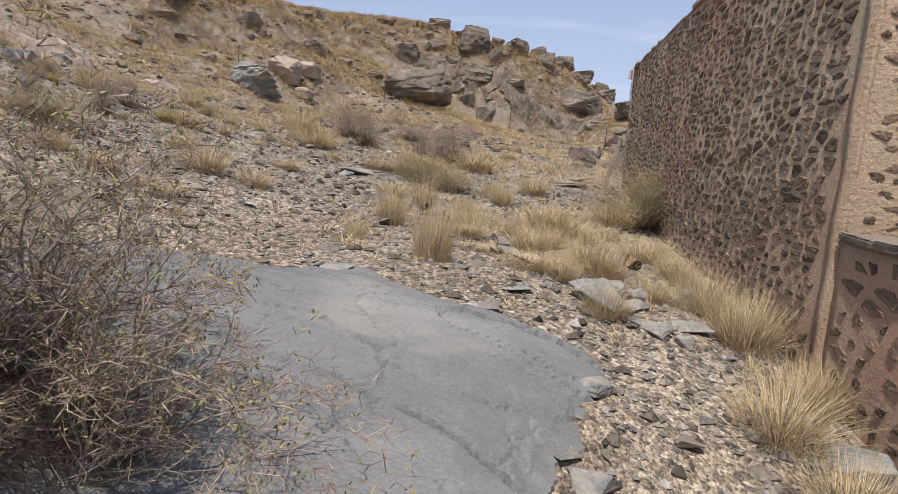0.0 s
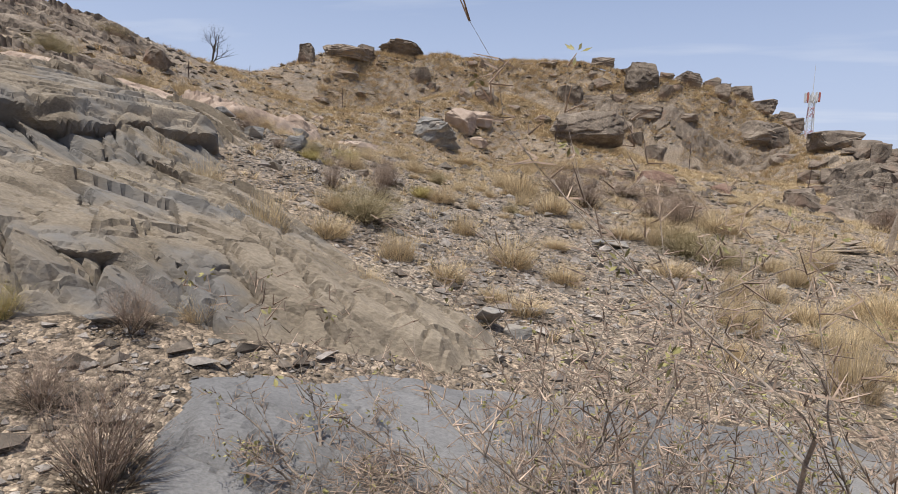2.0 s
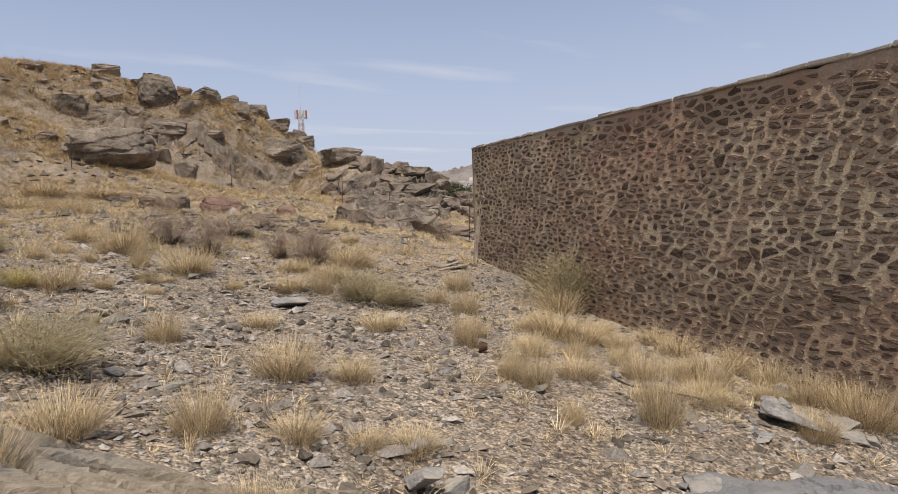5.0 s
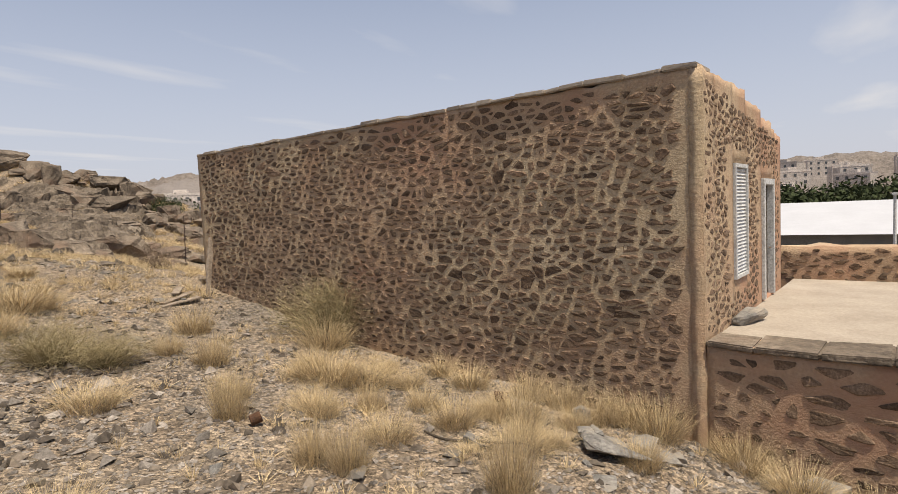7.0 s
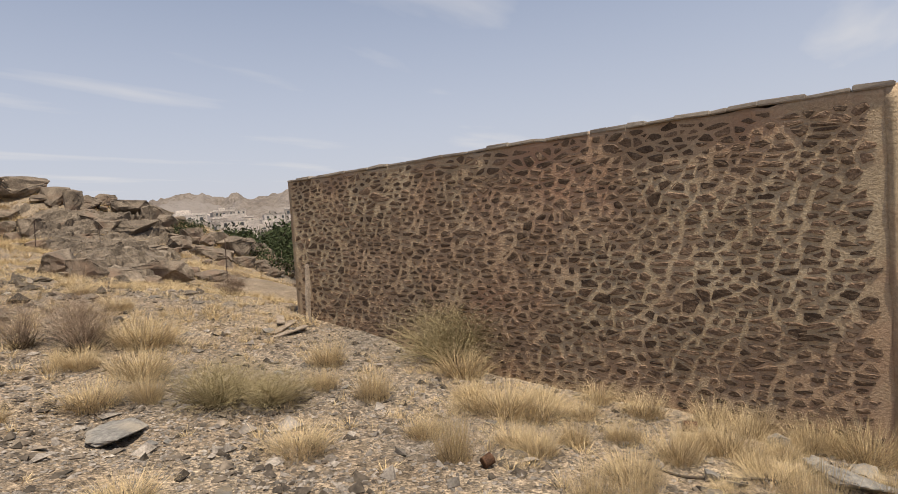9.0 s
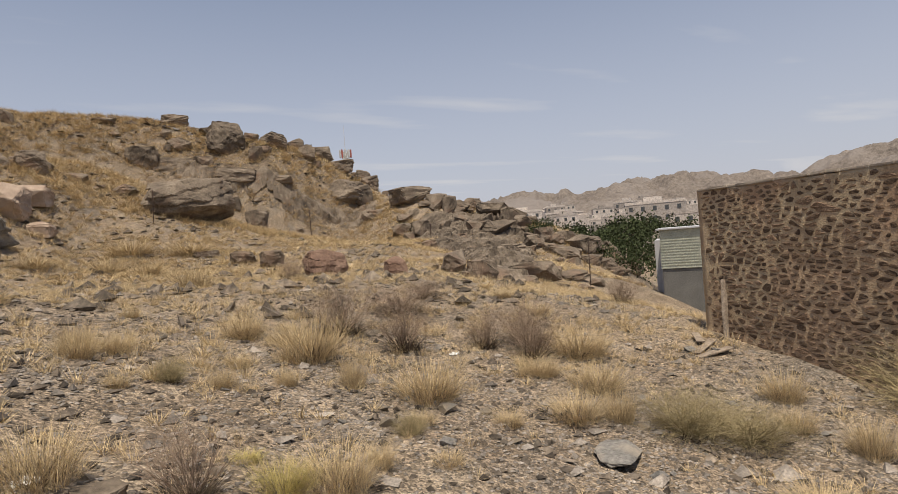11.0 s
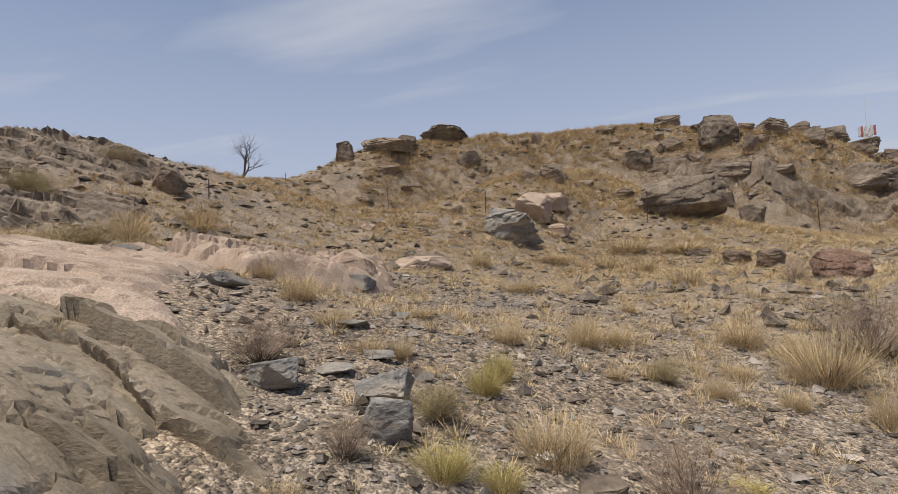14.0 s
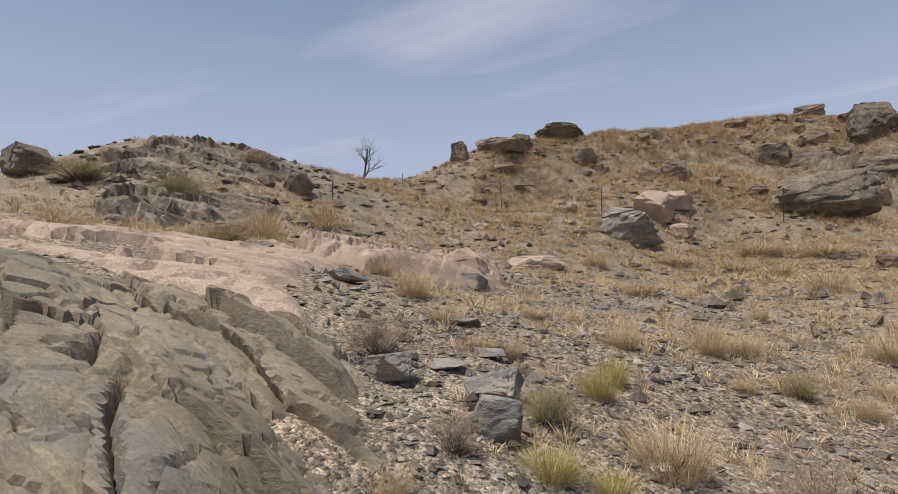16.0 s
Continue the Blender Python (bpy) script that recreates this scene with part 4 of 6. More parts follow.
GRASS_TUFTS_D = [
    (1.47, 7.95, 0.82, 0.44), (2.38, 4.97, 0.41, 0.46), (0.53, 7.47, 0.45, 0.31), (2.48, 5.91, 0.42, 0.48), (2.82, 3.73, 0.47, 0.47),
    (-9.75, 12.81, 0.47, 0.39), (-8.81, 12, 0.42, 0.3), (-9.42, 9.42, 0.32, 0.28), (-8.43, 8.2, 0.2, 0.3), (-6.46, 14.83, 0.38, 0.46),
    (-16.09, 16.2, 0.77, 0.7), (-18.13, 20.46, 1.22, 0.7), (-7.31, 8.82, 0.21, 0.16), (-13.97, 15.97, 0.59, 0.47), (-11.1, 13.96, 0.44, 0.35),
    (-4.85, 6.44, 0.38, 0.25), (-4.92, 4.43, 0.39, 0.26), (-4.17, 3.28, 0.28, 0.19), (-2.47, 5.05, 0.35, 0.22), (-4.57, 10.18, 0.58, 0.39),
    (-3.68, 14.21, 0.85, 0.85), (-17.62, 17.6, 1, 0.84), (-19.2, 21.88, 1.19, 0.79),
]
GRASS_TUFTS_E = [
    (-14.39, 11.98, 0.71, 0.36), (-14.72, 10.93, 0.73, 0.36), (-14.99, 11.54, 0.53, 0.35), (-4.55, 22.32, 1.04, 0.71),
]
WALL_TUFTS = [
    (2.0, 5.2, 0.4, 0.32), (1.5, 5.9, 0.45, 0.3), (2.35, 6.6, 0.5, 0.36), (1.3, 6.6, 0.4, 0.3), (2.6, 5.5, 0.5, 0.42), (2.75, 4.8, 0.5, 0.45), (2.75, 7.3, 0.5, 0.36),
    (1.9, 7.2, 0.42, 0.3), (0.9, 7.0, 0.36, 0.34), (2.3, 7.9, 0.4, 0.3), (1.7, 8.6, 0.45, 0.34), (0.3, 8.4, 0.4, 0.32), (2.5, 3.6, 0.5, 0.4), (2.2, 2.6, 0.5, 0.4)
]
ROCK_TUFTS = [
    (-5.9, 5.6, 0.35, 0.5), (-4.7, 4.75, 0.4, 0.5), (-6.7, 6.0, 0.25, 0.5), (-3.7, 5.4, 0.35, 0.36)
]
GRASS_TUFTS = WALL_TUFTS + ROCK_TUFTS + GRASS_TUFTS_A + GRASS_TUFTS_B + GRASS_TUFTS_C + GRASS_TUFTS_D + GRASS_TUFTS_E
# tree on the saddle: x, y, height; fence posts: x, y, height, lean; scraps: x, y, size; trees: x, y, foot, height, width
TREE = (-32.7, 41.5, 3.4)
POSTS = [(-24.42, 49.44, 2.08, 0.0, 0.0), (-13.13, 36.41, 1.27, 0.02, 0.0), (-4.92, 43.04, 1.93, 0.06, 0.0), (4.59, 45.22, 2.09, 0.0, 0.0), (10.21, 38.52, 1.64, 0.05, 0.0), (16.02, 43.28, 1.24, 0.05, 0.0), (12.74, 27.13, 2.28, 0.06, 0.03), (-21.7, 25.5, 0.8, 0.0, 0.0), (-31.0, 45.01, 0.81, 0.0, 0.0)]
SCRAPS = [(-1.45, 14.34, 0.16), (-6.3, 10.2, 0.14)]
TREES = [(24.54, 46.37, 2.08, 2.67, 2.82), (41.9, 57.7, -3.5, 8.0, 14.0), (30.0, 42.0, -2.5, 5.0, 6.5), (38.0, 50.0, -3.5, 6.5, 9.0), (33.0, 35.0, -3.0, 5.5, 6.0)]
MAST = (72.4, 238.3, 19.0, 32.0)
HILLS = [(480, 640, 520, 300, 70, -40), (690, 560, 620, 360, 90, -55), (860, 1240, 900, 500, 115, -35), (820, 330, 560, 320, 96, -75), (640, 1010, 500, 300, 80, -30), (900, -60, 900, 300, 70, -88), (72, 238, 60, 50, 34, -20)]
rocks(BIG_BOULDER, BOULDER, "boulder", "long tan-brown granite boulder undercut at its foot", "boulder", "", 0.6, 0.12, 4, 34, 3, 0.5, 0.08)
rocks(RIDGE_ROCKS, BOULDER, "boulder", "weathered brown granite boulder on the dry ridge", "boulder", "boulders of the ridge", 0.8, 0.15, 3, 22, 20, 0.15, 0.075)
rocks(SLOPE_ROCKS[:1] + SLOPE_ROCKS[5:7] + SLOPE_ROCKS[9:10] + SLOPE_ROCKS[13:], BOULDER, "boulder", "brown angular boulder on the grassy slope", "boulder", "boulders of the slope", 0.8, 0.15, 2, 26, 20, 0.1, 0.07)
rocks(SLOPE_ROCKS[1:2], SLATE, "boulder", "pale grey split boulder lying on pink rock", "boulder", "", 0.8, 0.25, 4, 14, 20, 0, 0.11)
rocks(SLOPE_ROCKS[7:9], RUSTROCK, "boulder", "low crumbling rust-brown boulder in dry grass", "boulder", "rusty boulders", 0.9, 0.3, 3, 30)
rocks(SLOPE_ROCKS[2:5] + SLOPE_ROCKS[10:13], GRANITE, "boulder", "low rounded pinkish granite boulder on the slope", "boulder", "pink boulders", 0.9, 0.3, 2, 40)
rocks(RIGHT_ROCKS, BOULDER, "boulder", "grey-brown fractured boulder above the valley", "boulder", "boulders above the valley", 0.9, 0.15, 2, 20, 25, 0.1, 0.075)
rocks([(x, y, w, h * 0.7) for x, y, w, h in NEAR_ROCKS], SLATE, "rock", "loose flat slab of grey slate on stony soil", "rock", "loose slabs", 0.8, 0.12, 2, 12, 60, 0, 0.04)
rocks(DARK_ROCKS, SLATE, "rock", "dark blocky slate rock among the tufts", "rock", "dark slate rocks", 0.8, 0.2, 3, 12)

# smaller blocks fallen beside the large ones
def fallen(spots, per, seed):
    r = random.Random(seed)
    out = []
    for x, y, w, h in spots:
        for _ in range(per):
            a, s = r.uniform(0, 6.283), r.uniform(0.22, 0.55)
            out.append((x + math.cos(a) * w * r.uniform(0.5, 1.0), y + math.sin(a) * w * r.uniform(0.4, 0.9), w * s, min(w * s * 0.8, h * s * r.uniform(0.8, 1.3))))
    return out


rocks(fallen(RIDGE_ROCKS, 2, 5), BOULDER, "rock", "broken brown granite block on the dry ridge", "rock", "blocks of the ridge", 0.9, 0.2, 1, 18, 90, 0, 0.07)
rocks(fallen(RIGHT_ROCKS, 2, 6), BOULDER, "rock", "broken grey-brown block among the boulders", "rock", "blocks above the valley", 0.9, 0.2, 1, 18, 90, 0, 0.07)

# stones the size of a fist, scattered; a dozen shapes
STONE_SHAPES = [rock_mesh(900 + k, 1.0, random.Random(k).uniform(0.6, 1.0), random.Random(k + 50).uniform(0.18, 0.55), 11, 1, 0.04) for k in range(12)]
for me in STONE_SHAPES:
    me.materials.append(SCHIST if STONE_SHAPES.index(me) % 3 else SLATE)
rng = random.Random(77)
for k in range(300):
    x, y = rng.uniform(-9, 3.6), rng.uniform(1.5, 17)
    if x > 2.5 + 0.14 * (y - 4.1) or math.hypot(x + 1.6, y - 2.0) < 0.4:
        continue
    size = 0.06 + 0.16 * rng.random() ** 2.2
    ob = new("stone", STONE_SHAPES[k % 12])
    ob.matrix_world = pose(x, y, ground_at(x, y) - 0.08 * size, rng.uniform(-12, 12), rng.uniform(-12, 12), rng.uniform(0, 360)) @ Matrix.Diagonal((size, size, size, 1))
    tagged(ob, "small angular grey slate stone on the soil", "stone", "loose stones")


# ---- gravel ----
def gravel(name, label, count, x0, x1, y0, y1, smin, smax, seed, power=2.0, avoid=None, mat=None):
    g = np.random.default_rng(seed)
    x, y = g.uniform(x0, x1, count), g.uniform(y0, y1, count)
    patch = waves(x * 0.5, y * 0.5, 21, 3)
    keep = (g.random(count) < 0.55 + 0.6 * patch) & (x < 2.75 + 0.14 * (y - 4.1))
    for poly in avoid or ():
        keep &= (inside(x, y, poly) < 0.05) | (g.random(count) < 0.035)
    x, y = x[keep], y[keep]
    n = len(x)
    size = smin + (smax - smin) * g.random(n) ** power
    unit = np.array([(1, 0, 0), (0, 1, 0), (-1, 0, 0), (0, -1, 0), (0.2, 0.1, 1), (0, 0, -1)], float)
    v = unit[None] * np.stack([size * g.uniform(0.7, 1.3, n), size * g.uniform(0.5, 1.0, n), size * g.uniform(0.2, 0.8, n)], -1)[:, None, :]
    v = v + g.normal(0, 0.22, v.shape) * size[:, None, None] * np.array([1, 1, 0.4])
    a = g.uniform(0, 2 * math.pi, n)
    c, s = np.cos(a)[:, None], np.sin(a)[:, None]
    vx, vy = v[..., 0] * c - v[..., 1] * s, v[..., 0] * s + v[..., 1] * c
    z = land(x, y) + rough(x, y) + size * 0.1
    verts = np.stack([vx + x[:, None], vy + y[:, None], v[..., 2] + z[:, None]], -1).reshape(-1, 3)
    tri = np.array([(0, 1, 4), (1, 2, 4), (2, 3, 4), (3, 0, 4), (1, 0, 5), (2, 1, 5), (3, 2, 5), (0, 3, 5)])
    faces = (tri[None] + 6 * np.arange(n)[:, None, None]).reshape(-1, 3)
    return tagged(place(name, mesh_of(name, verts, faces), mat or CHIPS), label, "gravel", kind="stuff")


ROCKY = [SLAB_EDGE, DOME_EDGE, GRANITE_EDGE, GRANITE_BAND]
gravel("gravel", "grey and tan slate chips strewn over the soil", 120000, -9, 3.8, 1.0, 18, 0.006, 0.036, 41, 2.2, ROCKY)
gravel("gravel", "coarse slate rubble strewn over the slope", 16000, -26, 9, 0.0, 40, 0.02, 0.12, 42, 2.5, ROCKY)
gravel("gravel", "scattered stones of the far hillside", 21000, -40, 30, 17, 78, 0.05, 0.34, 43, 2.6, None, DARKCHIPS)
gravel("gravel", "dark slate pieces among the chips", 20000, -12, 4, 2, 20, 0.015, 0.085, 44, 2.4, ROCKY, DARKCHIPS)


# ---- plants ----
def leaf_material(name, colours, vary=0.3, rough_=0.8):
    m = material(name, colours, rough=rough_, scale=6, fine=30, bump=0, vary=vary, island=True)
    m.node_tree.nodes["Principled BSDF"].inputs["Specular IOR Level"].default_value = 0.15
    return m


STRAW = leaf_material("dry_grass", [(0.4, 0.292, 0.155), (0.5, 0.38, 0.222), (0.58, 0.462, 0.3)], 0.35)
GREENISH = leaf_material("half_dry_grass", [(0.33, 0.28, 0.09), (0.44, 0.36, 0.14), (0.52, 0.42, 0.2)], 0.35)
GREYTWIG = leaf_material("grey_green_bush", [(0.23, 0.185, 0.095), (0.31, 0.25, 0.14), (0.39, 0.318, 0.19)], 0.35)
BROWNTWIG = leaf_material("brown_twigs", [(0.17, 0.118, 0.085), (0.27, 0.198, 0.145), (0.36, 0.275, 0.205)], 0.35)
BARK = material("grey_bark", [(0.13, 0.1, 0.075), (0.25, 0.2, 0.155), (0.34, 0.28, 0.22)], scale=18, fine=90, bump=0.5, bump_scale=120)
LEAF = leaf_material("small_green_leaves", [(0.16, 0.145, 0.055), (0.22, 0.195, 0.08), (0.28, 0.24, 0.11)], 0.3)
CROWN = leaf_material("tree_leaves", [(0.022, 0.03, 0.012), (0.036, 0.047, 0.019), (0.055, 0.068, 0.03)], 0.4)


def blades(seed, count, spread, height, lean, width, droop=0.5, base=0.25):
    """Curved tapering blades from a small base: verts, faces."""
    g = np.random.default_rng(seed)
    a = g.uniform(0, 2 * math.pi, count)
    r0 = base * spread * np.sqrt(g.random(count))
    out = lean * (0.15 + 0.85 * g.random(count)) ** 0.9 * spread
    h = height * g.uniform(0.2, 1.0, count) * np.sqrt(np.clip(1 - 0.75 * (out / (spread + 1e-9)) ** 2, 0.1, 1))
    ca, sa = np.cos(a), np.sin(a)
    tw = a + math.pi / 2 + g.normal(0, 0.5, count)
    wob = g.normal(0, 0.24 * spread, (count, 2))
    verts = []
    for t, wd in ((0.0, 1.0), (0.4, 0.85), (0.75, 0.55)):
        rr = r0 + out * (t ** (1 + droop))
        z = h * (t - 0.18 * droop * t * t)
        bx, by = rr * ca + wob[:, 0] * t, rr * sa + wob[:, 1] * t
        dx, dy = np.cos(tw) * width * wd / 2, np.sin(tw) * width * wd / 2
        verts += [np.stack([bx - dx, by - dy, z], -1), np.stack([bx + dx, by + dy, z], -1)]
    rr = r0 + out
    verts.append(np.stack([rr * ca + wob[:, 0], rr * sa + wob[:, 1], h * (1 - 0.18 * droop)], -1))
    v = np.stack(verts, 1).reshape(-1, 3)
    f = np.array([(0, 1, 3), (0, 3, 2), (2, 3, 5), (2, 5, 4), (4, 5, 6)])
    faces = (f[None] + 7 * np.arange(count)[:, None, None]).reshape(-1, 3)
    return v, faces


def tuft_mesh(name, seed, mat, count=260, lean=0.75, width=0.012, droop=0.5, base=0.3, height=1.0):
    v, f = blades(seed, count, 0.5, height, lean, width, droop, base)
    me = mesh_of(name, v, f)
    me.materials.append(mat)
    return me


def spray_mesh(name, seed, mat, stems=42, levels=3, spread=0.5, height=1.0, thick=0.009, kink=0.35, upright=0.5):
    """A bush of thin forking twigs: each twig a three-sided tapering rod."""
    r = random.Random(seed)
    verts, faces = [], []

    def rod(a, b, ra, rb):
        d = (b - a).normalized()
        s = d.orthogonal().normalized()
        t = d.cross(s)
        i = len(verts)
        for c, rad in ((a, ra), (b, rb)):
            for k in range(3):
                w = s * math.cos(2.0944 * k) + t * math.sin(2.0944 * k)
                verts.append(tuple(c + w * rad))
        for k in range(3):
            m = (k + 1) % 3
            faces.append((i + k, i + m, i + 3 + m, i + 3 + k))

    def grow(a, d, length, rad, level):
        for _ in range(2):
            d = (d + Vector((r.gauss(0, kink), r.gauss(0, kink), r.gauss(0.05, kink * 0.7))) * 0.6).normalized()
            b = a + d * length * 0.5
            rod(a, b, rad, rad * 0.78)
            a, rad = b, rad * 0.78
            if level > 0:
                for _ in range(r.choice((1, 1, 2))):
                    e = (d + Vector((r.gauss(0, 0.7), r.gauss(0, 0.7), r.gauss(0.1, 0.5)))).normalized()
                    grow(a, e, length * r.uniform(0.5, 0.75), rad * 0.7, level - 1)

    for _ in range(stems):
        a = r.uniform(0, 6.283)
        tip = r.uniform(0.1, 1.0)
        d = Vector((math.cos(a) * tip * (1 - upright) * 1.6, math.sin(a) * tip * (1 - upright) * 1.6, 0.5 + upright)).normalized()
        grow(Vector((math.cos(a), math.sin(a), 0)) * 0.06 * tip, d, 0.5, thick, levels)
    m = np.array(verts)
    m[:, :2] *= spread / max(1e-6, np.percentile(np.abs(m[:, :2]), 98))
    m[:, 2] *= height / max(1e-6, np.percentile(m[:, 2], 98))
    me = mesh_of(name, m, faces)
    me.materials.append(mat)
    return me


GRASS_SHAPES = [tuft_mesh("grass_tuft", 100 + k, STRAW, 1000, random.Random(k).uniform(0.6, 0.95), 0.0042, random.Random(k + 9).uniform(0.1, 0.7), 0.7) for k in range(7)]
# dead stems whose dark colour also carries the shade deep inside a plant
SHADE_CORE = leaf_material("dead_grass_shade", [(0.07, 0.05, 0.035), (0.11, 0.08, 0.055), (0.16, 0.12, 0.08)], 0.4)
SHADE_CORE_SHAPES = [tuft_mesh("dead_core", 150 + k, SHADE_CORE, 260, 0.9, 0.012, 0.4, 0.5, 0.42) for k in range(3)]
GREEN_SHAPES = [tuft_mesh("grass_tuft", 200 + k, GREENISH, 1300, 0.7, 0.0042, 0.3, 0.6) for k in range(3)]
BUSH_SHAPES = [spray_mesh("bush", 300 + k, GREYTWIG, 170, 3, 0.5, 1.0, 0.0055, 0.3, 0.25) for k in range(3)]
TWIG_SHAPES = [spray_mesh("bush", 400 + k, BROWNTWIG, 60, 3, 0.5, 1.0, 0.005, 0.3, 0.45) for k in range(3)]


def plant(shapes, spots, name, label, category, group, seed, wide=1.0, core=False):
    r = random.Random(seed)
    for k, (x, y, w, h) in enumerate(spots):
        ob = new(name, shapes[k % len(shapes)])
        w *= wide
        h *= 1.1
        ob.matrix_world = pose(x, y + 0.2 * w, ground_at(x, y + 0.2 * w) - 0.02, 0, 0, r.uniform(0, 360)) @ Matrix.Diagonal((w, w, h, 1))
        tagged(ob, label, category, group)
        # a short dark inner tuft deepens the shade at the foot by its colour
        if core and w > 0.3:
            inner = new("dead_core", SHADE_CORE_SHAPES[k % 3])
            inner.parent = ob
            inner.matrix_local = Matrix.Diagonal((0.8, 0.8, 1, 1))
            inner["label"] = "dead stems at the foot, coloured dark for the shade inside"


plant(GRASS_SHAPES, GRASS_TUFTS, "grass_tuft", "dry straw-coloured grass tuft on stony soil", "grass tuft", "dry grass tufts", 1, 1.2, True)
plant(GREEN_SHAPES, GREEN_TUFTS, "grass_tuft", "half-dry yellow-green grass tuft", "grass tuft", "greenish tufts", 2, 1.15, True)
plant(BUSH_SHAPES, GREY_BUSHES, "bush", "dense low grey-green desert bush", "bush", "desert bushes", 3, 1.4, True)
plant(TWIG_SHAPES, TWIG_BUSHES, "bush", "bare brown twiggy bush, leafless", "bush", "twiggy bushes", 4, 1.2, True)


def thin_grass(name, label, count, x0, x1, y0, y1, hmin, hmax, per, seed, mat, clump=0.2, width=0.012, avoid=(), level=0.0):
    """Small tufts that nobody could count, in one mesh."""
    g = np.random.default_rng(seed)
    x, y = g.uniform(x0, x1, count), g.uniform(y0, y1, count)
    keep = (waves(x * 0.28, y * 0.28, 51, 3) + 0.35 * g.normal(0, 1, count) > level) & (x < 2.4 + 0.14 * (y - 4.1) + 400 * (y > 14.6))
    for poly in avoid:
        keep &= inside(x, y, poly) < 0
    x, y = x[keep], y[keep]
    vs, fs, base = [], [], 0
    shapes = [blades(seed * 10 + k, per, 0.5, 1.0, 0.8, width / clump, 0.4, 0.35) for k in range(6)]
    for k in range(len(x)):
        v, f = shapes[k % 6]
        a, s, h = g.uniform(0, 6.283), clump * g.uniform(0.5, 1.4), g.uniform(hmin, hmax)
        w = v.copy()
        w[:, 0] = (v[:, 0] * math.cos(a) - v[:, 1] * math.sin(a)) * s
        w[:, 1] = (v[:, 0] * math.sin(a) + v[:, 1] * math.cos(a)) * s
        w[:, 2] = v[:, 2] * h
        w += (x[k], y[k], 0)
        vs.append(w)
        fs.append(f + base)
        base += len(v)
    z = land(x, y) + rough(x, y) - 0.015
    for k in range(len(vs)):
        vs[k][:, 2] += z[k]
    return tagged(place(name, mesh_of(name, np.concatenate(vs), np.concatenate(fs)), mat), label, "grass", kind="stuff")


thin_grass("grass", "sparse short dry grass between the stones", 1500, -9, 3.6, 4.0, 17, 0.05, 0.22, 40, 61, STRAW, 0.28, 0.005, ROCKY, 0.1)
thin_grass("grass", "dry grass over the middle slope", 10500, -24, 13, 13, 44, 0.08, 0.36, 60, 62, STRAW, 0.5, 0.005, ROCKY, -0.3)
thin_grass("grass", "dry golden grass on the upper hillside", 21000, -42, 28, 30, 78, 0.15, 0.45, 28, 63, STRAW, 0.9, 0.02, (), -0.5)
thin_grass("grass", "dry golden grass on the steep ground under the ridge", 12000, -27, 17, 44, 68, 0.3, 0.6, 28, 65, STRAW, 0.9, 0.02, (), -0.8)
thin_grass("grass", "dry grass on the far left mound", 1500, -42, -13, 10, 40, 0.2, 0.45, 40, 64, STRAW, 0.6, 0.014, ROCKY, 0.0)


# ---- thorn bush beside the start of the way ----
def tube(bm_, pts, radii, sides=5):
    rings = []
    for k, p in enumerate(pts):
        d = (pts[min(k + 1, len(pts) - 1)] - pts[max(k - 1, 0)]).normalized()
        s = d.orthogonal().normalized()
        t = d.cross(s)
        rings.append([bm_.verts.new(p + (s * math.cos(6.2832 * i / sides) + t * math.sin(6.2832 * i / sides)) * radii[k]) for i in range(sides)])
    for a, b in zip(rings, rings[1:]):
        for i in range(sides):
            bm_.faces.new((a[i], a[(i + 1) % sides], b[(i + 1) % sides], b[i]))


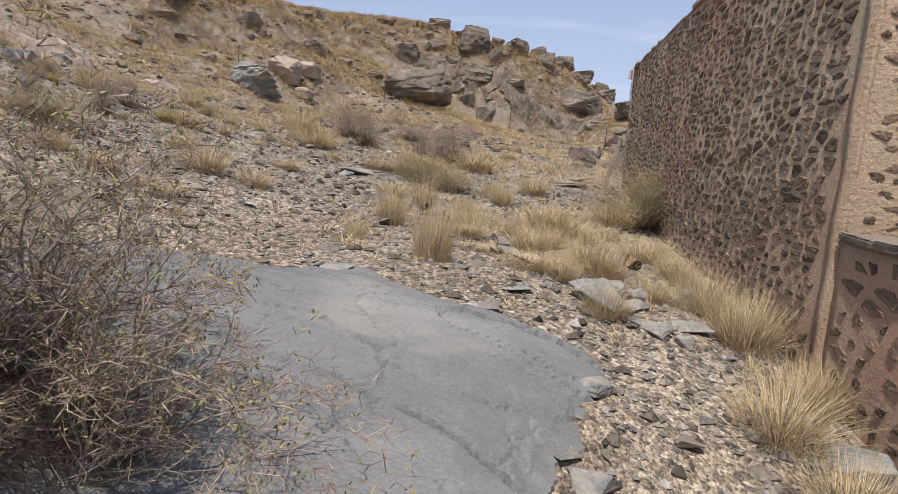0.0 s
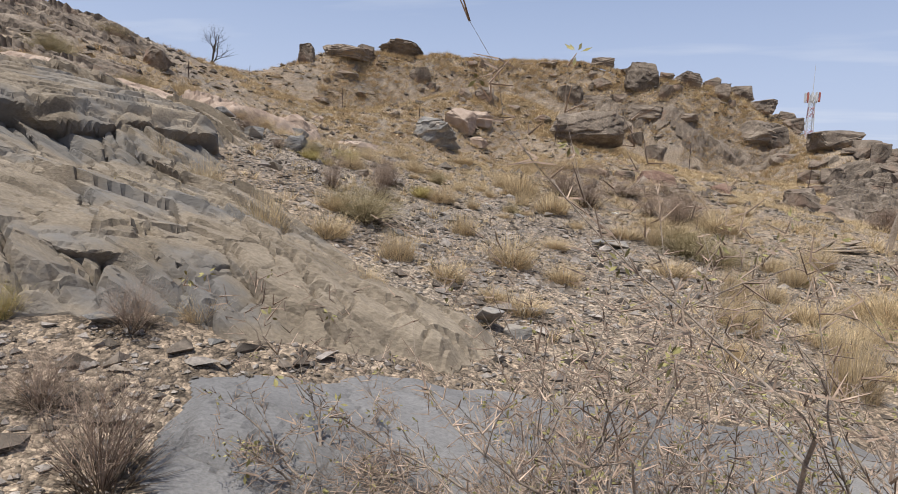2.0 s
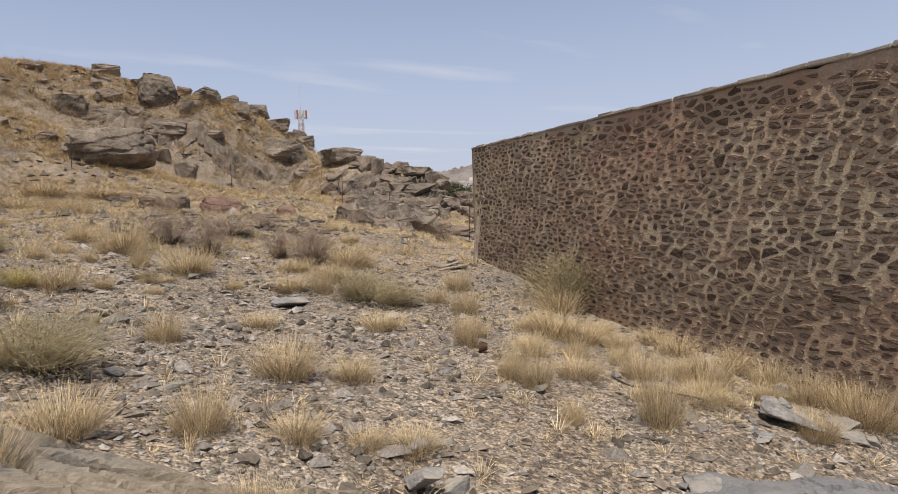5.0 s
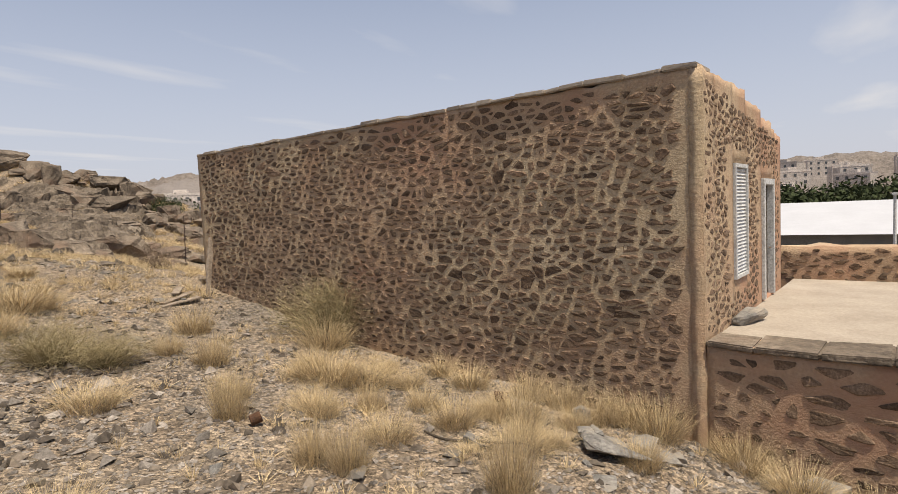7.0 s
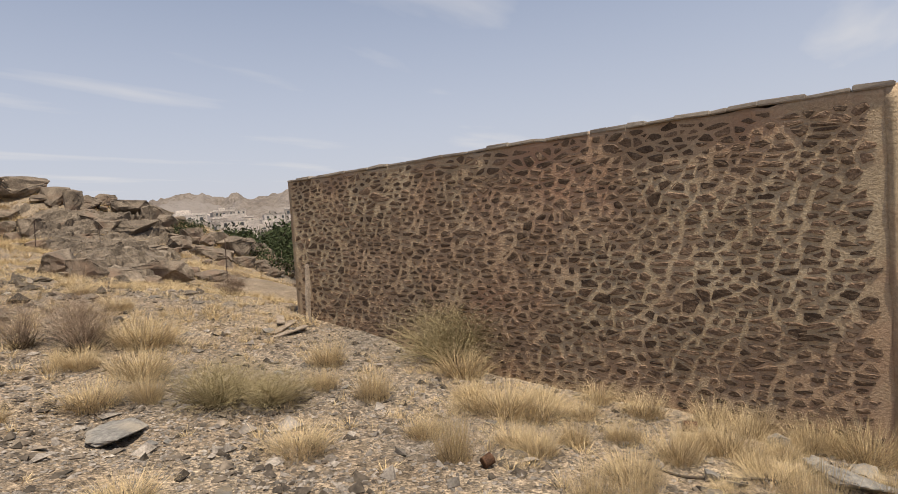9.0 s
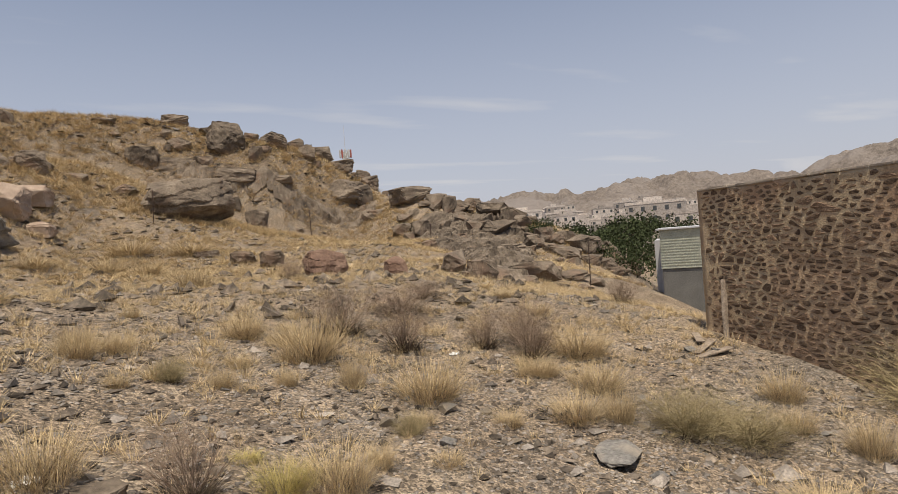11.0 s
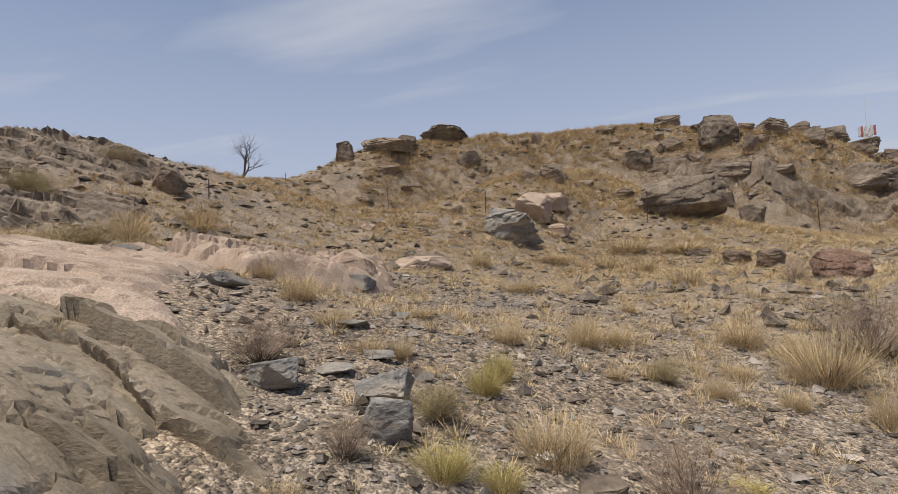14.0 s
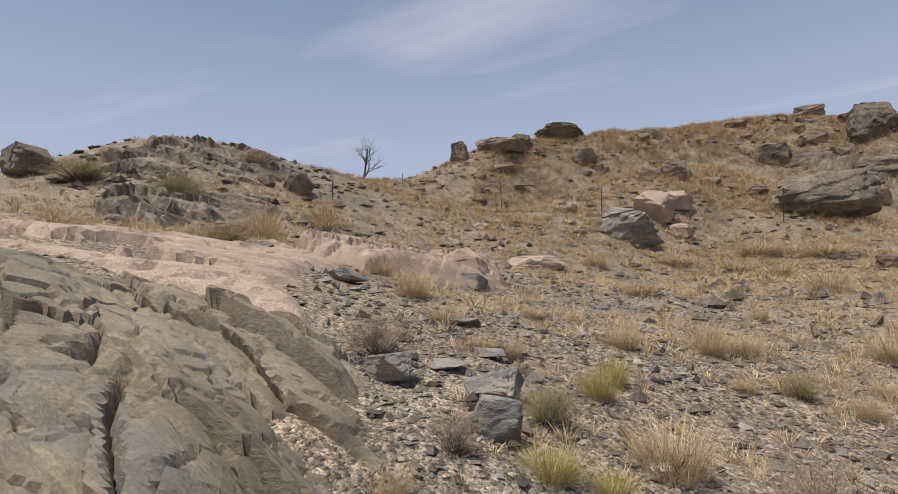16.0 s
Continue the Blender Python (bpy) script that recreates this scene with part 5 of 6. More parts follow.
def thorn_bush(x, y, height, spread, stems, seed, leafy, label):
    r = random.Random(seed)
    root = tagged(new("thorn_bush"), label, "bush")
    root.location = (x, y, ground_at(x, y) - 0.03)

    def twig(tv, tf, a, d, length, rad):
        b = a + d * length
        s = d.orthogonal().normalized()
        t = d.cross(s)
        i = len(tv)
        for c, q in ((a, rad), (b, rad * 0.4)):
            for k in range(3):
                tv.append(tuple(c + (s * math.cos(2.0944 * k) + t * math.sin(2.0944 * k)) * q))
        for k in range(3):
            m = (k + 1) % 3
            tf.append((i + k, i + m, i + 3 + m, i + 3 + k))
        return b

    def branch(wood, tv, tf, leaves, a, d, length, rad, level):
        pts, radii = [a], [rad]
        n = max(4, int(length / 0.07))
        for k in range(n):
            d = (d + Vector((r.gauss(0, 0.2), r.gauss(0, 0.2), r.gauss(0.0, 0.14)))).normalized()
            if a.y < -0.7:
                d.y = abs(d.y)  # the side towards the path is browsed back
            a = a + d * length / n
            pts.append(a)
            radii.append(rad * (1 - 0.75 * (k + 1) / n))
            low = a.z < 0.45 * height
            for _ in range(3 if low else 2):
                e = (d * 0.7 + Vector((r.gauss(0, 1), r.gauss(0, 1), r.gauss(0.1, 0.7)))).normalized()
                q = twig(tv, tf, a, e, r.uniform(0.02, 0.1 if low else 0.06), 0.0019)
                if low and r.random() < 0.5:
                    twig(tv, tf, q, (e + Vector((r.gauss(0, 0.8), r.gauss(0, 0.8), r.gauss(0.1, 0.6)))).normalized(), r.uniform(0.03, 0.08), 0.0014)
                if r.random() < leafy and a.z > 0.25 * height:
                    leaves.append(q)
            if level and k > 0 and r.random() < 0.66:
                e = (d + Vector((r.gauss(0, 0.7), r.gauss(0, 0.7), r.gauss(0.05, 0.4)))).normalized()
                branch(wood, tv, tf, leaves, a, e, length * r.uniform(0.28, 0.5), radii[-1] * 0.7, level - 1)
        tube(wood, pts, radii, 5)

    for k in range(stems):
        wood, tv, tf, leaves = bmesh.new(), [], [], []
        ang = 6.283 * k / stems + r.uniform(-0.4, 0.4)
        out = r.uniform(0.15, 1.0)
        d = Vector((math.cos(ang) * out * spread, math.sin(ang) * out * spread, height)).normalized()
        branch(wood, tv, tf, leaves, Vector((math.cos(ang) * 0.12 * spread, math.sin(ang) * 0.12 * spread, 0)), d, height * r.uniform(0.55, 1.05), r.uniform(0.007, 0.013), 2)
        stem = part("stem", wood, BARK, root, smooth=True)
        place("twig", mesh_of("twig", tv, tf), BROWNTWIG, stem, "fine thorny grey-brown twig")["kind"] = "stuff"
        lv, lf = [], []
        for q in leaves:
            for _ in range(5):
                s = Vector((r.gauss(0, 1), r.gauss(0, 1), r.gauss(0, 1))).normalized()
                t = s.orthogonal().normalized()
                c = q + s * 0.016
                i = len(lv)
                lv += [tuple(c - s * 0.009), tuple(c + t * 0.0035), tuple(c + s * 0.009), tuple(c - t * 0.0035)]
                lf.append((i, i + 1, i + 2, i + 3))
        if lv:
            place("leaf", mesh_of("leaf", lv, lf), LEAF, stem, "tiny yellow-green leaf")["kind"] = "stuff"
    # dead twigs in the dark core colour, which paints shade into the bush foot
    inner = new("dead_twigs", spray_mesh("dead_twigs", seed + 50, SHADE_CORE, 150, 3, 0.5, 1.0, 0.004, 0.3, 0.3))
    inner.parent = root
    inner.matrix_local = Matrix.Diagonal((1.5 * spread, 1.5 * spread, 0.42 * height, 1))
    inner["label"] = "tangle of dead twigs at the foot, darkened for shade"
    return root


thorn_bush(-1.75, 1.95, 1.5, 0.75, 26, 5, 0.04, "tall thorny grey-brown bush with few tiny leaves")
thorn_bush(-1.25, 1.9, 1.2, 0.65, 15, 6, 0.15, "smaller thorny bush with yellow-green leaves")
thorn_bush(-2.9, 2.5, 0.5, 0.6, 8, 8, 0.1, "low dead thorny bush at the slab edge")

# dead tree on the saddle
def dead_tree(x, y, height, seed):
    r = random.Random(seed)
    root = tagged(new("dead_tree"), "bare black dead tree standing on the saddle", "tree")
    root.location = (x, y, ground_at(x, y) - 0.1)
    trunk, limbs = bmesh.new(), bmesh.new()

    def limb(bm_, a, d, length, rad, level):
        pts, radii = [a], [rad]
        for k in range(6):
            d = (d + Vector((r.gauss(0, 0.22), r.gauss(0, 0.22), r.gauss(0.03, 0.15)))).normalized()
            a = a + d * length / 6
            pts.append(a)
            radii.append(rad * (1 - 0.7 * (k + 1) / 6))
            if level and k > 0:
                e = (d + Vector((r.gauss(0, 1.1), r.gauss(0, 1.1), r.gauss(0.2, 0.35)))).normalized()
                limb(limbs, a, e, length * r.uniform(0.5, 0.75), radii[-1] * 0.75, level - 1)
        tube(bm_, pts, radii, 5)

    limb(trunk, Vector((0, 0, 0)), Vector((0.25, 0, 1)).normalized(), height * 0.75, height * 0.035, 3)
    part("trunk", trunk, DARK, root)
    part("limb", limbs, DARK, root)["kind"] = "stuff"


dead_tree(TREE[0], TREE[1], TREE[2], 3)


# ---- fence posts, prop and scraps ----
def fence_post(x, y, height, lean_x, lean_y):
    root = tagged(new("fence_post"), "thin dark rusty iron fence post in dry grass", "fence post", "old fence posts")
    root.location = (x, y, ground_at(x, y) - 0.1)
    pb = bmesh.new()
    box(pb, -0.022, -0.004, 0, 0.022, 0.004, height + 0.1, 0.002)
    box(pb, -0.004, 0.004, 0, 0.004, 0.034, height + 0.1, 0.002)
    for v in pb.verts:
        v.co.x += lean_x * v.co.z + 0.03 * math.sin(v.co.z * 2.0)
        v.co.y += lean_y * v.co.z
    part("bar", pb, IRON, root)
    for k in range(int(height / 0.22)):
        z = 0.25 + k * 0.22
        nb = bmesh.new()
        box(nb, -0.03 + lean_x * z, -0.012, z, 0.03 + lean_x * z, 0.0, z + 0.025, 0.003)
        part("lug", nb, IRON, root)


for spot in POSTS:
    fence_post(*spot)

pb = bmesh.new()
box(pb, -0.05, -0.035, 0, 0.05, 0.035, 1.25, 0.01)
for k in (0.3, 0.6, 0.9):
    bmesh.ops.bisect_plane(pb, geom=pb.verts[:] + pb.edges[:] + pb.faces[:], plane_co=(0, 0, k), plane_no=(0, 0, 1))
for v in pb.verts:
    v.co += noise.noise_vector(v.co * 4) * 0.02
    if v.co.z > 1.0:
        v.co.x *= 0.5
prop = part("plank", pb, BARK)
prop.matrix_world = pose(3.62, 13.3, ground_at(3.62, 13.3) - 0.05, -8, 16, 8)
tagged(prop, "old split grey timber leaning against the stone wall", "plank")

RUST = material("rusted_tin", [(0.03, 0.02, 0.015), (0.09, 0.045, 0.025), (0.13, 0.07, 0.04)], rough=0.8, scale=25, fine=80, bump=0.4, bump_scale=90, metal=0.3)


def tin(x, y, radius, height, rx, rz, label):
    tb = bmesh.new()
    prof = [(radius * 0.97, 0.0), (radius, 0.004), (radius, height * 0.3), (radius * 0.97, height * 0.33), (radius, height * 0.36), (radius, height - 0.004), (radius * 1.02, height), (radius * 0.94, height), (radius * 0.94, 0.01)]
    rings = [[tb.verts.new((q * math.cos(6.2832 * k / 20), q * math.sin(6.2832 * k / 20), z)) for k in range(20)] for q, z in prof]
    for a, b in zip(rings, rings[1:]):
        for k in range(20):
            tb.faces.new((a[k], a[(k + 1) % 20], b[(k + 1) % 20], b[k]))
    tb.faces.new(rings[0][::-1])
    tb.faces.new(rings[-1])
    for v in tb.verts:
        v.co += noise.noise_vector(v.co * 9) * 0.01
    ob = part("tin_can", tb, RUST, smooth=True)
    ob.matrix_world = pose(x, y, ground_at(x, y) + radius * 0.9, rx, 0, rz)
    tagged(ob, label, "tin can")


# a flat stone left on the court floor, and loose boards at the wall's far foot
me = rock_mesh(951, 0.62, 0.3, 0.16, 14, 2, 0.04)
flat_stone = place("rock", me, SLATE)
flat_stone.matrix_world = pose(4.25, 3.82, FLOOR_Z - 0.035, 3, -4, -20)
tagged(flat_stone, "flat grey stone lying on the court floor", "rock")
for k, (x, y, s, rz) in enumerate(((2.9, 13.2, 0.9, 20), (2.75, 12.9, 0.7, -12), (3.1, 13.5, 0.6, 48))):
    wb = bmesh.new()
    box(wb, -s / 2, -0.07, 0, s / 2, 0.07, 0.025, 0.004)
    for v in wb.verts:
        v.co += noise.noise_vector(v.co * 3 + Vector((k, 0, 0))) * 0.02
    ob = part("board", wb, BARK)
    ob.matrix_world = pose(x, y, ground_at(x, y) + 0.02 + 0.02 * k, 3, -6, rz)
    tagged(ob, "weathered grey board lying at the wall foot", "board", "loose boards")

tin(2.06, 6.25, 0.06, 0.15, 95, 20, "dark rusty dented tin can lying in grass")
tin(-0.3, 7.5, 0.05, 0.1, 75, 60, "small black empty tin can on gravel")

# a length of black hose
cu = bpy.data.curves.new("hose", "CURVE")
cu.dimensions, cu.bevel_depth, cu.bevel_resolution = "3D", 0.012, 3
sp = cu.splines.new("NURBS")
spots = [(0.62, 6.25), (0.55, 6.0), (0.75, 5.8), (0.62, 5.6), (0.95, 5.45), (0.9, 5.25), (1.15, 5.2)]
sp.points.add(len(spots) - 1)
for p_, (x, y) in zip(sp.points, spots):
    p_.co = (x, y, ground_at(x, y) + 0.02 + 0.03 * noise.noise(Vector((x * 3, y * 3, 0))), 1)
sp.use_endpoint_u, sp.order_u = True, 4
hose = new("hose", cu)
cu.materials.append(DARK)
tagged(hose, "short crooked length of dark hose on gravel", "hose")

WHITE = material("white_plastic", [(0.6, 0.6, 0.58), (0.75, 0.75, 0.73)], rough=0.5, scale=8, fine=30, bump=0.2, bump_scale=20)
for x, y, s in SCRAPS:
    wb = bmesh.new()
    bmesh.ops.create_grid(wb, x_segments=9, y_segments=7, size=0.5)
    for v in wb.verts:
        v.co.z = 0.35 * abs(noise.noise(v.co * 3.1)) + 0.2 * noise.noise(v.co * 8)
        v.co.y *= 0.5 + 0.3 * noise.noise(v.co * 2)
    ob = part("plastic_scrap", wb, WHITE)
    ob.matrix_world = pose(x, y, ground_at(x, y) + 0.01, 5, 4, 70 * s) @ Matrix.Diagonal((s, s, s, 1))
    ob.modifiers.new("thickness", "SOLIDIFY").thickness = 0.01
    tagged(ob, "crumpled white plastic scrap on the soil", "litter", "plastic scraps")


# ---- beyond the wall: shed, hangar, town, trees, mast and hills ----
SHEET = material("corrugated_sheet", [(0.36, 0.37, 0.3), (0.43, 0.44, 0.36)], rough=0.55, scale=3, fine=20, bump=0.1)
CONCRETE = material("grey_concrete", [(0.12, 0.118, 0.11), (0.165, 0.16, 0.15)], scale=1.5, fine=20, bump=0.3, bump_scale=15)
ROOFWHITE = material("white_roof_sheet", [(0.44, 0.44, 0.455), (0.5, 0.5, 0.515)], rough=0.5, scale=0.6, fine=6, bump=0, contrast=0.04)
HAZE_WALL = material("pale_town_wall", [(0.36, 0.32, 0.285), (0.45, 0.4, 0.36), (0.52, 0.47, 0.43)], scale=0.15, fine=2, bump=0, vary=0.35)
GLASS_FAR = material("dark_window", [(0.06, 0.065, 0.07), (0.09, 0.095, 0.1)], rough=0.2, scale=1, fine=5, bump=0)
HILL = material("far_hill", [(0.125, 0.102, 0.088), (0.165, 0.138, 0.118), (0.2, 0.17, 0.148)], scale=0.02, fine=0.25, bump=0.6, bump_scale=0.12, stain=(0.012, 0.5, 0.66, (0.2, 0.175, 0.16)))

shed = tagged(new("shed"), "corrugated grey-green metal shed on a concrete base", "shed")
shed.matrix_world = pose(17.5, 27.1, 0, 0, 0, -52)
bm = bmesh.new()
box(bm, 0, 0, -3, 7, 5, 1.25, 0.02)
part("base", bm, CONCRETE, shed)
bm = bmesh.new()
for k in range(14):
    z = 1.25 + k * 0.14
    box(bm, -0.05, -0.06, z, 7.05, 5.05, z + 0.085, 0.02)
    box(bm, -0.02, -0.03, z + 0.085, 7.02, 5.02, z + 0.14)
part("cladding", bm, SHEET, shed)
bm = bmesh.new()
box(bm, -0.2, -0.2, 3.21, 7.2, 5.2, 3.3, 0.02)
part("roof", bm, ROOFWHITE, shed)
annex = tagged(new("shed"), "small white lean-to shed behind the metal shed", "shed")
annex.matrix_world = pose(20.9, 30.2, 0, 0, 0, -50)
bm = bmesh.new()
box(bm, -0.3, 0, -3, 3, 4, 2.6, 0.02)
part("wall", bm, ROOFWHITE, annex)

hangar = tagged(new("hangar"), "long white-roofed hangar below the court", "building")
hangar.matrix_world = pose(40, 10, 0, 0, 0, -4)
bm = bmesh.new()
box(bm, 0, -40, -6, 22, 12, 0.2)
part("wall", bm, CONCRETE, hangar)
bm = bmesh.new()
vs = [bm.verts.new(c) for c in ((-0.5, -40.5, 0.2), (22.5, -40.5, 0.2), (22.5, 12.5, 0.2), (-0.5, 12.5, 0.2), (11, -40.5, 2.1), (11, 12.5, 2.1))]
for f in ((0, 4, 5, 3), (4, 1, 2, 5), (0, 1, 4), (3, 5, 2), (0, 3, 2, 1)):
    bm.faces.new([vs[i] for i in f])
part("roof", bm, ROOFWHITE, hangar)


lamp = tagged(new("street_lamp"), "thin grey street lamp pole beyond the court", "street lamp")
lamp.location = (26.0, -0.3, float(land(26.0, -0.3)))
bm = bmesh.new()
tube(bm, [Vector((0, 0, -0.5)), Vector((0, 0, 3.0)), Vector((0, 0, 6.3))], [0.09, 0.07, 0.05], 8)
part("pole", bm, GREY_METAL, lamp)
bm = bmesh.new()
box(bm, -0.1, -0.7, 6.25, 0.1, 0.1, 6.37, 0.03)
part("lamp_head", bm, GREY_METAL, lamp)


def town_house(x, y, z, w, d, storeys, turn, tint):
    h = storeys * 3.2
    root = tagged(new("apartment_building"), "pale flat-roofed town block with small dark windows", "building", "town blocks")
    root.matrix_world = pose(x, y, z, 0, 0, turn)
    hb = bmesh.new()
    box(hb, -w / 2, -d / 2, -8, w / 2, d / 2, h)
    part("wall", hb, HAZE_WALL, root)
    hb = bmesh.new()
    for a, b, c, e in ((-w / 2 - 0.1, w / 2 + 0.1, -d / 2 - 0.1, -d / 2 + 0.2), (-w / 2 - 0.1, w / 2 + 0.1, d / 2 - 0.2, d / 2 + 0.1)):
        box(hb, a, c, h, b, e, h + 0.9)
    box(hb, -w * 0.2, -d * 0.2, h, w * 0.1, d * 0.2, h + 2.4)
    part("roof", hb, HAZE_WALL, root)
    pane_bm = bmesh.new()
    box(pane_bm, -0.6, -0.08, -0.7, 0.6, 0.08, 0.7)
    pane_me = bpy.data.meshes.new("window")
    pane_bm.to_mesh(pane_me)
    pane_bm.free()
    pane_me.materials.append(GLASS_FAR)
    n = max(2, int(w / 3.4))
    for s in range(storeys):
        for k in range(n):
            o = new("window", pane_me)
            o.parent = root
            o.location = (-w / 2 + (k + 0.5) * w / n, -d / 2 - 0.02, 1.7 + s * 3.2)


rng = random.Random(12)
EYE_END = Vector((-5.66, 6.4))
for k in range(34):
    az = radians(rng.uniform(33, 62))  # clockwise from +y
    dist = rng.uniform(170, 430)
    x, y = EYE_END.x + dist * math.sin(az), EYE_END.y + dist * math.cos(az)
    town_house(x, y, -2 + (dist - 150) * 0.052, rng.uniform(9, 20), rng.uniform(8, 14), rng.choice((1, 2, 2, 3)), -math.degrees(az) + rng.uniform(-25, 25), rng.random())
for k in range(18):
    az = radians(rng.uniform(88, 104))
    dist = rng.uniform(270, 430)
    x, y = -3.7 + dist * math.sin(az), 3.9 + dist * math.cos(az)
    town_house(x, y, -3 + (dist - 150) * 0.06, rng.uniform(10, 22), rng.uniform(8, 14), rng.choice((1, 2, 3)), -math.degrees(az) + rng.uniform(-25, 25), rng.random())


def tree(x, y, z, height, width, seed, label, near=False):
    r = random.Random(seed)
    root = tagged(new("tree"), label, "tree", "valley trees")
    root.location = (x, y, z)
    tb = bmesh.new()
    tips = []
    trunk_top = Vector((r.uniform(-0.05, 0.05), r.uniform(-0.05, 0.05), 0.35)) * height
    tube(tb, [Vector((0, 0, -1.5)), Vector((0, 0, height * 0.1)), trunk_top], [height * 0.035, height * 0.03, height * 0.022], 6)
    for k in range(9):
        a = 6.283 * k / 9 + r.uniform(-0.3, 0.3)
        tip = Vector((math.cos(a) * width * 0.36 * r.uniform(0.4, 1), math.sin(a) * width * 0.36 * r.uniform(0.4, 1), height * r.uniform(0.5, 0.88)))
        tube(tb, [trunk_top, trunk_top.lerp(tip, 0.5) + Vector((0, 0, 0.05 * height)), tip], [height * 0.016, height * 0.01, height * 0.004], 4)
        tips.append(tip)
    part("trunk", tb, BARK, root)
    g = np.random.default_rng(seed)
    n = 2600 if near else 900
    c = np.array([tuple(t) for t in tips])[g.integers(0, len(tips), n)]
    c = c + g.normal(0, 1, (n, 3)) * np.array([0.13 * width, 0.13 * width, 0.1 * height])
    c[:, 2] = np.maximum(c[:, 2], 0.08 * height)
    size = (0.028 if near else 0.05) * height
    d1, d2 = g.normal(0, 1, (n, 3)), g.normal(0, 1, (n, 3))
    d1 /= np.linalg.norm(d1, axis=1, keepdims=True)
    d2 /= np.linalg.norm(d2, axis=1, keepdims=True)
    v = np.stack([c - d1 * size, c + d2 * size * 0.55, c + d1 * size, c - d2 * size * 0.55], 1).reshape(-1, 3)
    f = (np.arange(4)[None] + 4 * np.arange(n)[:, None])
    place("crown", mesh_of("crown", v, f), CROWN, root)


for k, (x, y, z, h, w) in enumerate(TREES):
    tree(x, y, z, h, w, 700 + k, "leafy green tree below the rocks", True)
for k in range(22):
    az = radians(rng.uniform(36, 56)) if k < 12 else radians(rng.uniform(89, 103))
    dist = rng.uniform(90, 150) if k < 12 else rng.uniform(75, 110)
    tree(-5 + dist * math.sin(az), 5 + dist * math.cos(az), -4.5 + (0.02 * dist if k < 12 else 0), rng.uniform(5, 8) if k < 12 else rng.uniform(7.5, 9.5), rng.uniform(6, 8), 800 + k, "dark green tree among the town blocks")


# lattice mast behind the ridge
def mast(x, y, z, height):
    root = tagged(new("radio_mast"), "red and white lattice radio mast with antenna ring", "mast")
    root.location = (x, y, z)
    RED = material("mast_red", [(0.32, 0.1, 0.08), (0.36, 0.13, 0.1)], rough=0.6, scale=1, fine=5, bump=0)
    for k in range(4):
        sx, sy = ((-1, -1), (1, -1), (1, 1), (-1, 1))[k]
        lb = bmesh.new()
        tube(lb, [Vector((sx * 1.5, sy * 1.5, 0)), Vector((sx * 0.7, sy * 0.7, height * 0.78))], [0.18, 0.13], 4)
        part("leg", lb, GREY_METAL, root)
    for k in range(12):
        z0, z1 = height * 0.78 * k / 12, height * 0.78 * (k + 1) / 12
        a, b = 1.5 - 0.8 * k / 12, 1.5 - 0.8 * (k + 1) / 12
        lb = bmesh.new()
        for (x0, y0), (x1, y1) in zip(((-1, -1), (1, -1), (1, 1), (-1, 1)), ((1, -1), (1, 1), (-1, 1), (-1, -1))):
            tube(lb, [Vector((x0 * a, y0 * a, z0)), Vector((x1 * b, y1 * b, z1))], [0.08, 0.08], 3)
            tube(lb, [Vector((x1 * a, y1 * a, z0)), Vector((x0 * b, y0 * b, z1))], [0.08, 0.08], 3)
        part("brace", lb, RED if k % 4 < 2 else GREY_METAL, root)
    lb = bmesh.new()
    tube(lb, [Vector((0, 0, height * 0.76)), Vector((0, 0, height * 1.12))], [0.12, 0.06], 5)
    part("spike", lb, GREY_METAL, root)
    for k in range(10):
        a = 6.283 * k / 10
        lb = bmesh.new()
        box(lb, 2.3 * math.cos(a) - 0.3, 2.3 * math.sin(a) - 0.3, height * 0.70, 2.3 * math.cos(a) + 0.3, 2.3 * math.sin(a) + 0.3, height * 0.80, 0.1)
        part("antenna", lb, GREY_METAL if k % 3 else RED, root)
    for zz in (0.72, 0.78):
        lb = bmesh.new()
        ring = [Vector((2.1 * math.cos(6.283 * k / 16), 2.1 * math.sin(6.283 * k / 16), height * zz)) for k in range(17)]
        tube(lb, ring, [0.12] * 17, 4)
        part("platform", lb, GREY_METAL, root)


mast(*MAST)


